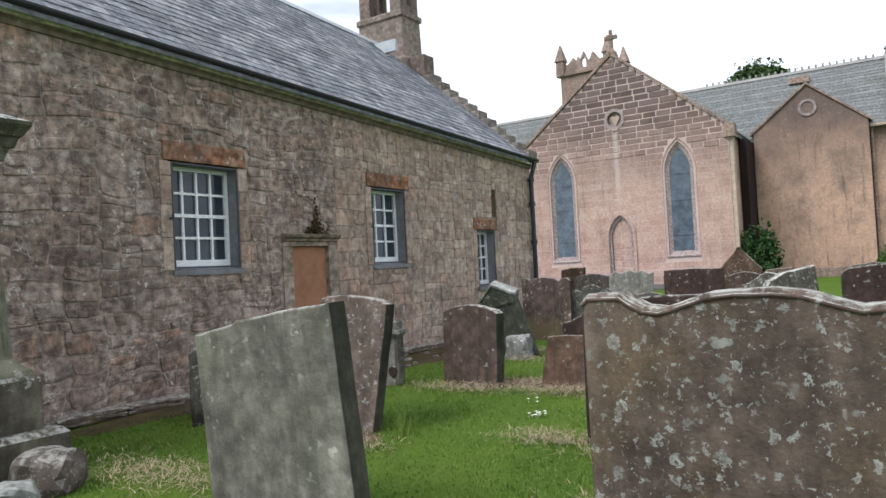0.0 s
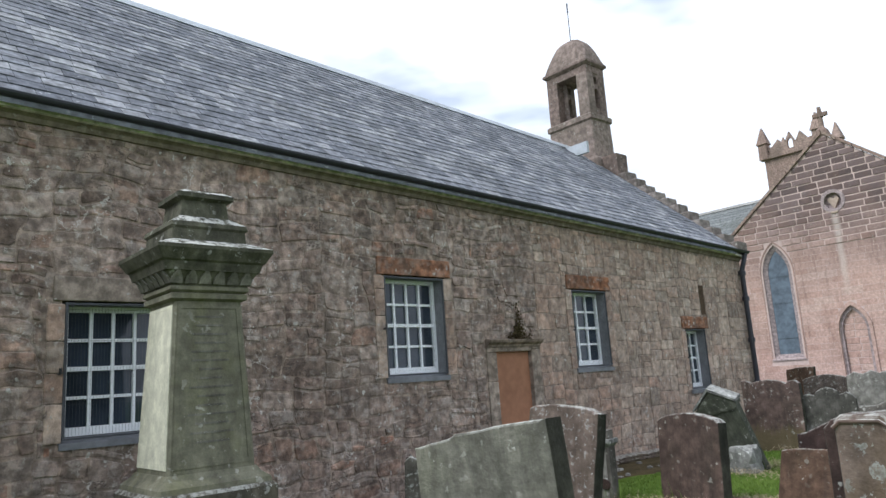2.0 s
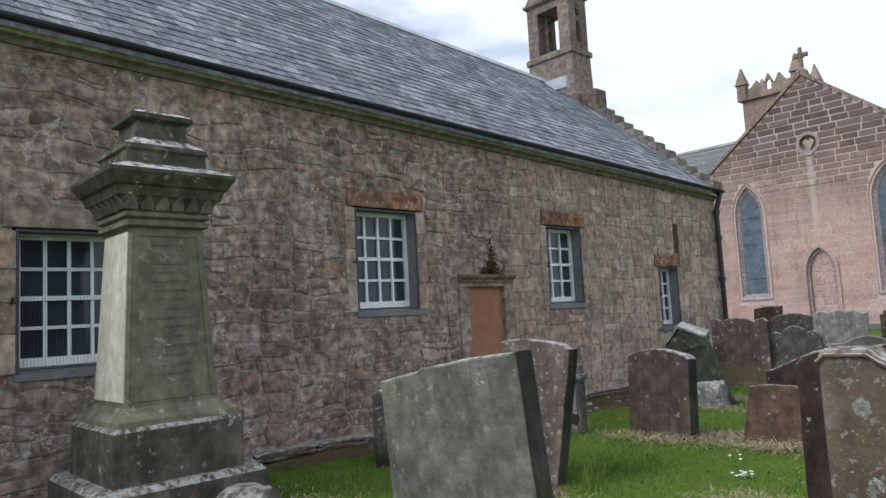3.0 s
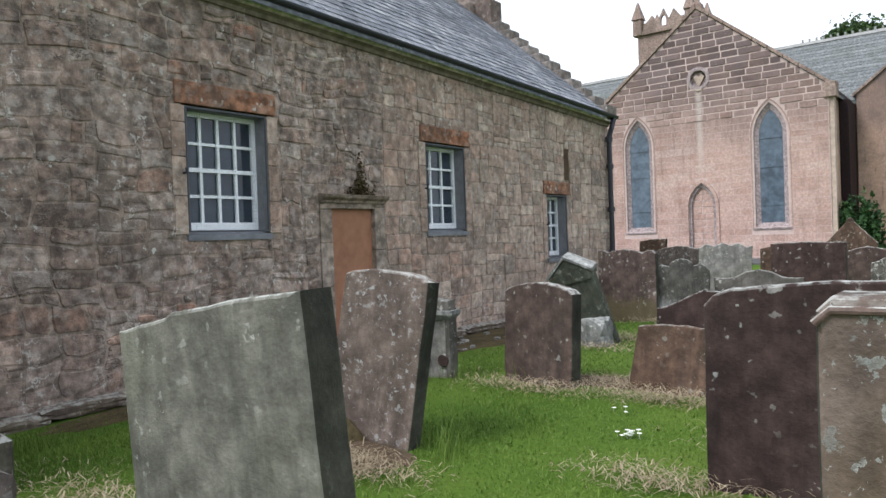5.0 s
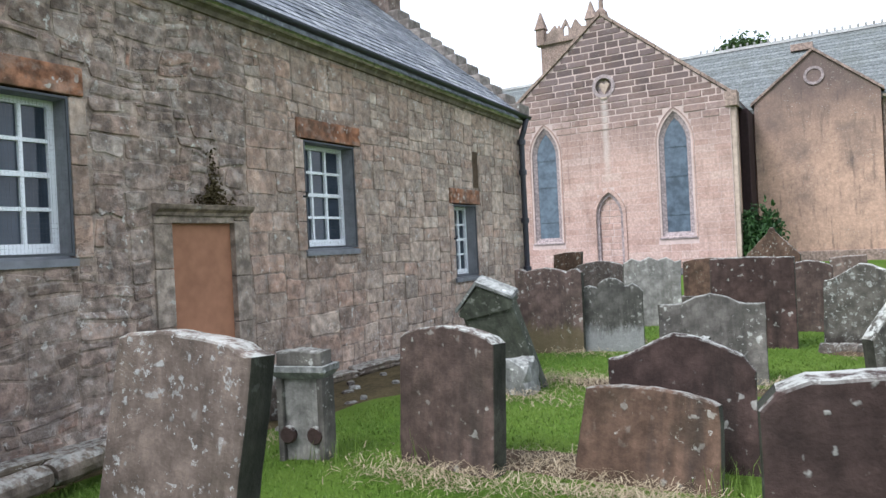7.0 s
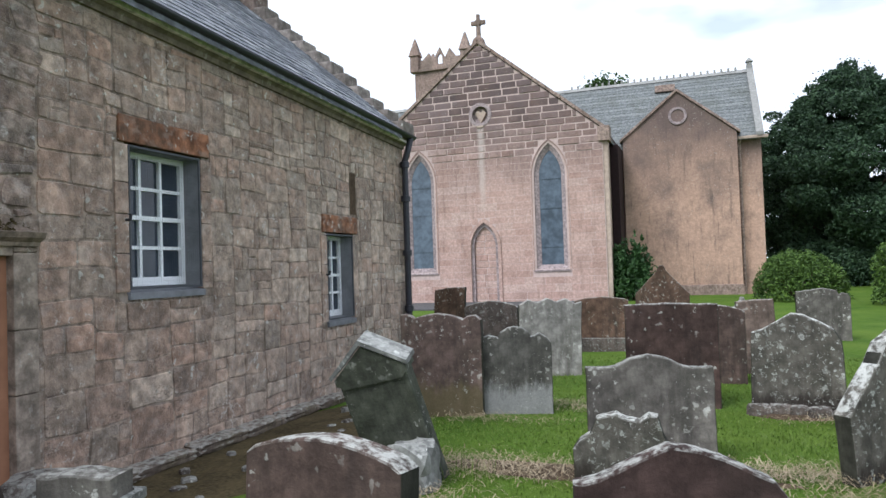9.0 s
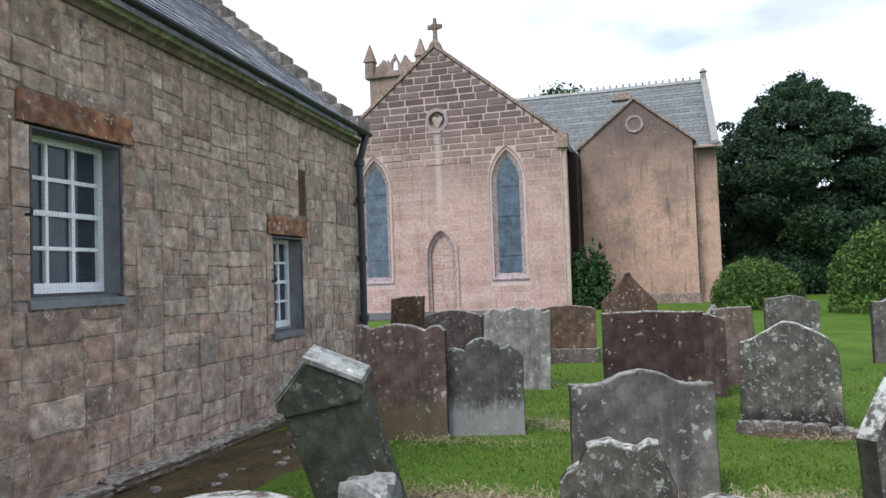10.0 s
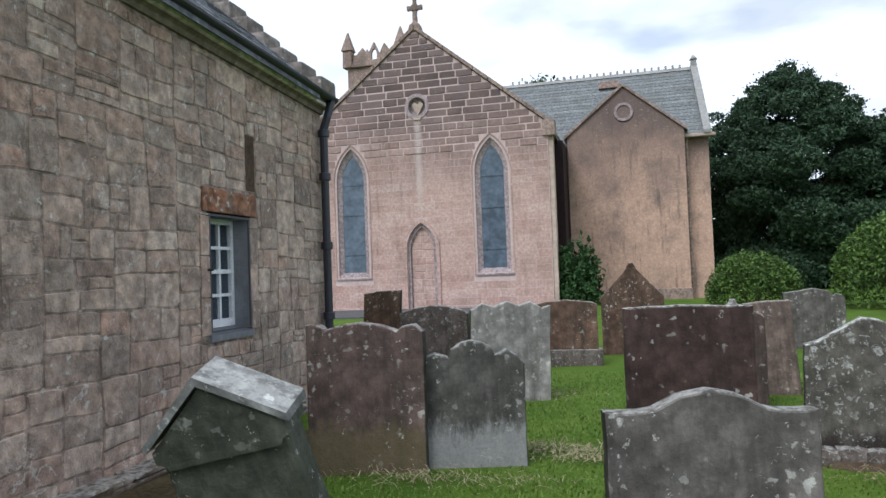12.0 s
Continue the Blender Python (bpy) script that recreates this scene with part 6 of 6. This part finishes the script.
boulder("stone_block", "squared white-crusted stone block lying on the lawn", 2.66, 8.5, 0.1, 0.25, 0.2, 0.29, 3, G_CAP, -5, square=0.92)
boulder("rubble_stone", "broken lichened stone by the monument", 2.45, 1.75, 0.08, 0.3, 0.26, 0.24, 5, G_LICHEN, 30)
boulder("rubble_stone", "small pale broken stone by the monument", 2.75, 1.35, 0.05, 0.22, 0.18, 0.16, 7, G_CAP, 70)
boulder("rubble_stone", "mossy table stone with lichened moulding beside the church", 0.72, 7.15, 0.1, 0.55, 0.36, 0.34, 9, G_LICHEN, 25)
def kerb_roll(a, b, seed):
    """A fallen length of rounded stone moulding."""
    a, b = Vector(a), Vector(b)
    d = (b - a).normalized()
    side = Vector((-d.y, d.x, 0))
    rings = []
    for k in range(9):
        q = k / 8
        c = a.lerp(b, q)
        rr = 0.095 * (0.82 if k in (0, 8) else 1.0)
        ring = []
        for n in range(14):
            t = 6.2832 * n / 14
            w = rr * (1 + 0.12 * noise.noise(Vector((q * 4 + seed, math.cos(t) * 1.5, math.sin(t) * 1.5))))
            ring.append(c + side * w * 1.15 * math.cos(t) + Vector((0, 0, w * math.sin(t))))
        rings.append(ring)
    thing("kerb_stone", loft(rings), G_FOOTING, "broken rounded kerb moulding lying along the wall foot", "kerb")


KERB_A, KERB_B = Vector((1.08, 4.33, 0.06)), Vector((0.84, 5.25, 0.06))
for k in range(4):
    kerb_roll(KERB_A.lerp(KERB_B, k * 0.5 - 0.5), KERB_A.lerp(KERB_B, k * 0.5 - 0.03), 3.0 * k)
for k in range(17):
    r = random.Random(70 + k)
    boulder("footing_stone", "flat mossy footing stone along the rubble wall base", 0.08 + r.uniform(0, 0.05), 1.9 + k * 0.76 + r.uniform(-0.05, 0.05), ground_z(0.1, 1.9 + k * 0.76) + 0.035 + r.uniform(0, 0.03), 0.55, 0.15 + r.uniform(0, 0.04), 0.085, 40 + k, G_FOOTING, 90 + r.uniform(-3, 3), "footing", square=0.9)

for k in range(5):
    r = random.Random(170 + k)
    boulder("foot_stone", "small white and black crusted stone under a gravestone", 5.25 + k * 0.19 + r.uniform(-0.04, 0.04), 11.64 - k * 0.03, 0.0, 0.14 + r.uniform(0, 0.06), 0.09, 0.1 + r.uniform(0, 0.04), 60 + k, G_LICHEN, r.uniform(-20, 20), "stone")
for k in range(26):
    r = random.Random(270 + k)
    boulder("loose_stone", "small loose mossy stone on the bare strip by the wall", 0.45 + r.uniform(0, 0.75), 6.3 + k * 0.21, ground_z(0.8, 6.3 + k * 0.21) + 0.02, 0.05 + r.uniform(0, 0.06), 0.05 + r.uniform(0, 0.03), 0.035 + r.uniform(0, 0.03), 90 + k, G_LICHEN if k % 2 else G_PALE, r.uniform(0, 180), "stone")


# straw heaps, grass and flowers
def blades(name, label, spots, material, category, rng):
    """Thin bent blades from rows of (x, y, z, length, lean, turn, width)."""
    n = len(spots)
    v = np.empty((n * 5, 3), np.float32)
    a = np.array(spots, np.float64)
    x, y, z, ln, lean, turn, wd = a.T
    cx, sx = np.cos(turn), np.sin(turn)
    ox, oy = -sx * wd, cx * wd
    h1, h2 = ln * np.cos(lean * 0.8) * 0.55, ln * np.cos(lean)
    d1, d2 = ln * np.sin(lean * 0.5) * 0.55, ln * np.sin(lean)
    v[0::5] = np.stack([x - ox, y - oy, z], 1)
    v[1::5] = np.stack([x + ox, y + oy, z], 1)
    v[2::5] = np.stack([x + ox * 0.7 + cx * d1, y + oy * 0.7 + sx * d1, z + h1], 1)
    v[3::5] = np.stack([x - ox * 0.7 + cx * d1, y - oy * 0.7 + sx * d1, z + h1], 1)
    v[4::5] = np.stack([x + cx * d2, y + sx * d2, z + h2], 1)
    faces = []
    for i in range(n):
        b = 5 * i
        faces.append((b, b + 1, b + 2, b + 3))
        faces.append((b + 3, b + 2, b + 4))
    me = bpy.data.meshes.new(name)
    me.from_pydata(v.tolist(), [], faces)
    me.materials.append(material)
    return tagged(new(name, me), label, category, kind="stuff")


STRAW_SPOTS = [  # x, y, radius along x, radius along y, blades
    (3.3, 3.5, 0.6, 0.2, 1700), (3.3, 5.95, 0.75, 0.3, 900), (4.5, 6.0, 0.6, 0.25, 900), (3.1, 9.1, 0.8, 0.32, 1300), (2.9, 8.2, 0.5, 0.3, 350),
    (5.6, 5.2, 0.7, 0.45, 300), (5.9, 3.95, 0.5, 0.25, 400), (2.9, 2.3, 0.9, 0.35, 900), (5.3, 9.42, 0.7, 0.25, 1000), (5.7, 8.9, 0.6, 0.3, 400),
    (2.6, 10.8, 0.8, 0.2, 300), (3.6, 11.5, 0.5, 0.12, 200), (2.95, 14.2, 0.5, 0.2, 150), (1.4, 6.3, 0.5, 0.3, 200), (6.2, 2.9, 0.4, 0.25, 250), (5.9, 11.3, 0.6, 0.2, 250), (4.2, 9.2, 0.6, 0.2, 600), (3.35, 11.75, 0.6, 0.12, 350), (5.15, 4.2, 0.5, 0.2, 500), (2.4, 3.9, 0.5, 0.3, 700), (3.9, 6.35, 0.5, 0.25, 600),
]


def build_straw():
    r = random.Random(4)
    spots = []
    for x, y, rx, ry, n in STRAW_SPOTS:
        for _ in range(n):
            px, py = x + r.gauss(0, 0.5) * rx, y + r.gauss(0, 0.5) * ry
            spots.append((px, py, ground_z(px, py) + r.uniform(0.0, 0.07), r.uniform(0.05, 0.17), r.uniform(1.35, 1.75), r.uniform(0, 6.28), r.uniform(0.0015, 0.004)))
    blades("straw", "dry straw and grass clippings round the gravestones", spots, M_STRAW, "straw", r)


def build_grass():
    r = random.Random(8)
    spots = []
    for _ in range(150000):
        f = r.random()
        y = 1.2 + 15 * f ** 1.25
        x = r.uniform(0.35, 8.6)
        if noise.noise(Vector((x * 0.9, y * 0.9, 2.0))) < -0.75 or (abs(noise.noise(Vector((x * 2.2, y * 2.2, 5.0)))) < 0.8 and any(((x - q[0]) / (q[2] * 0.8)) ** 2 + ((y - q[1]) / (q[3] * 0.8)) ** 2 < 1 for q in STRAW_SPOTS)) or (x < 1.6 and 5.0 < y < 13.4 and ((x - 0.7) / 0.8) ** 2 + ((y - 9.2) / 4.1) ** 2 < 1):
            continue
        spots.append((x, y, ground_z(x, y) - 0.006, r.uniform(0.02, 0.048) * (1 + 0.4 * noise.noise(Vector((x, y, 7.0)))), r.uniform(0.1, 1.1), r.uniform(0, 6.28), r.uniform(0.0016, 0.0035) * (1 + y * 0.1)))
    # taller unmown tufts by the stones
    for x, y in ((3.85, 3.95), (3.75, 4.15), (3.05, 8.75), (2.45, 6.0), (4.95, 6.3), (2.0, 4.0), (1.05, 2.6), (5.0, 2.1), (2.95, 6.2)):
        for _ in range(50):
            px, py = x + r.gauss(0, 0.09), y + r.gauss(0, 0.09)
            spots.append((px, py, ground_z(px, py) - 0.005, r.uniform(0.1, 0.28), r.uniform(0.1, 0.6), r.uniform(0, 6.28), r.uniform(0.002, 0.0035)))
    blades("grass", "short green mown grass blades with longer tufts", spots, M_BLADE, "grass", r)


def flower_clump(label, x, y, z, n, mat, seed):
    r = random.Random(seed)
    bm = bmesh.new()
    for _ in range(n):
        c = Vector((x + r.gauss(0, 0.035), y + r.gauss(0, 0.03), z + r.uniform(0.02, 0.06)))
        for k in range(7):
            a = k * 0.9
            d = Vector((math.cos(a), math.sin(a), 0.3)) * 0.014
            w = Vector((-math.sin(a), math.cos(a), 0)) * 0.006
            bm.faces.new([bm.verts.new(p) for p in (c, c + d + w, c + d * 1.4, c + d - w)])
        stem = [c + Vector((0.001, 0, 0)), c - Vector((0.001, 0, 0)), Vector((c.x, c.y, z - 0.03))]
        bm.faces.new([bm.verts.new(p) for p in stem])
    thing("flowers", bm, mat, label, "flowers")


flower_clump("white clover flowers in the lawn", 4.65, 4.93, ground_z(4.65, 4.93), 12, M_FLOWER, 1)
flower_clump("tiny white daisies in the lawn", 4.3, 5.5, ground_z(4.3, 5.5), 3, M_FLOWER, 2)


def soil_patch(label, x, y, rx, ry, h, seed, material):
    """A low uneven mound of soil or moss."""
    rings = []
    for k in range(6):
        f = 1 - k / 6
        ring = []
        for i in range(22):
            a = 6.2832 * i / 22
            q = f * (1 + 0.2 * noise.noise(Vector((math.cos(a) * 2, math.sin(a) * 2, seed))))
            px, py = x + rx * q * math.cos(a), y + ry * q * math.sin(a)
            ring.append((px, py, ground_z(px, py) - 0.02 + h * (1 - f * f) + 0.015 * noise.noise(Vector((px * 9, py * 9, seed)))))
        rings.append(ring)
    thing("soil_mound", loft(rings), material, label, "soil", kind="")


soil_patch("bare soil and straw mound before a gravestone", 3.3, 3.75, 0.5, 0.24, 0.09, 1.0, M_SOIL)
soil_patch("brown soil strip under straw", 3.85, 6.5, 1.3, 0.32, 0.05, 2.0, M_SOIL)
soil_patch("brown mossy strip along the church wall", 0.7, 9.2, 0.85, 4.2, 0.05, 3.0, M_MOSS)
soil_patch("brown mossy strip along the church wall foot", 0.45, 4.4, 0.42, 2.0, 0.05, 4.0, M_MOSS)
soil_patch("brown straw-strewn soil between the graves", 4.0, 9.2, 1.75, 0.3, 0.05, 5.0, M_SOIL)
soil_patch("dark soil under the lichened gravestone", 5.64, 11.62, 0.55, 0.2, 0.08, 6.0, M_SOIL)

soil_patch("dark brown moss cushion at the foot of a gravestone", 3.06, 3.82, 0.22, 0.12, 0.22, 7.0, M_MOSS)

build_straw()
build_grass()
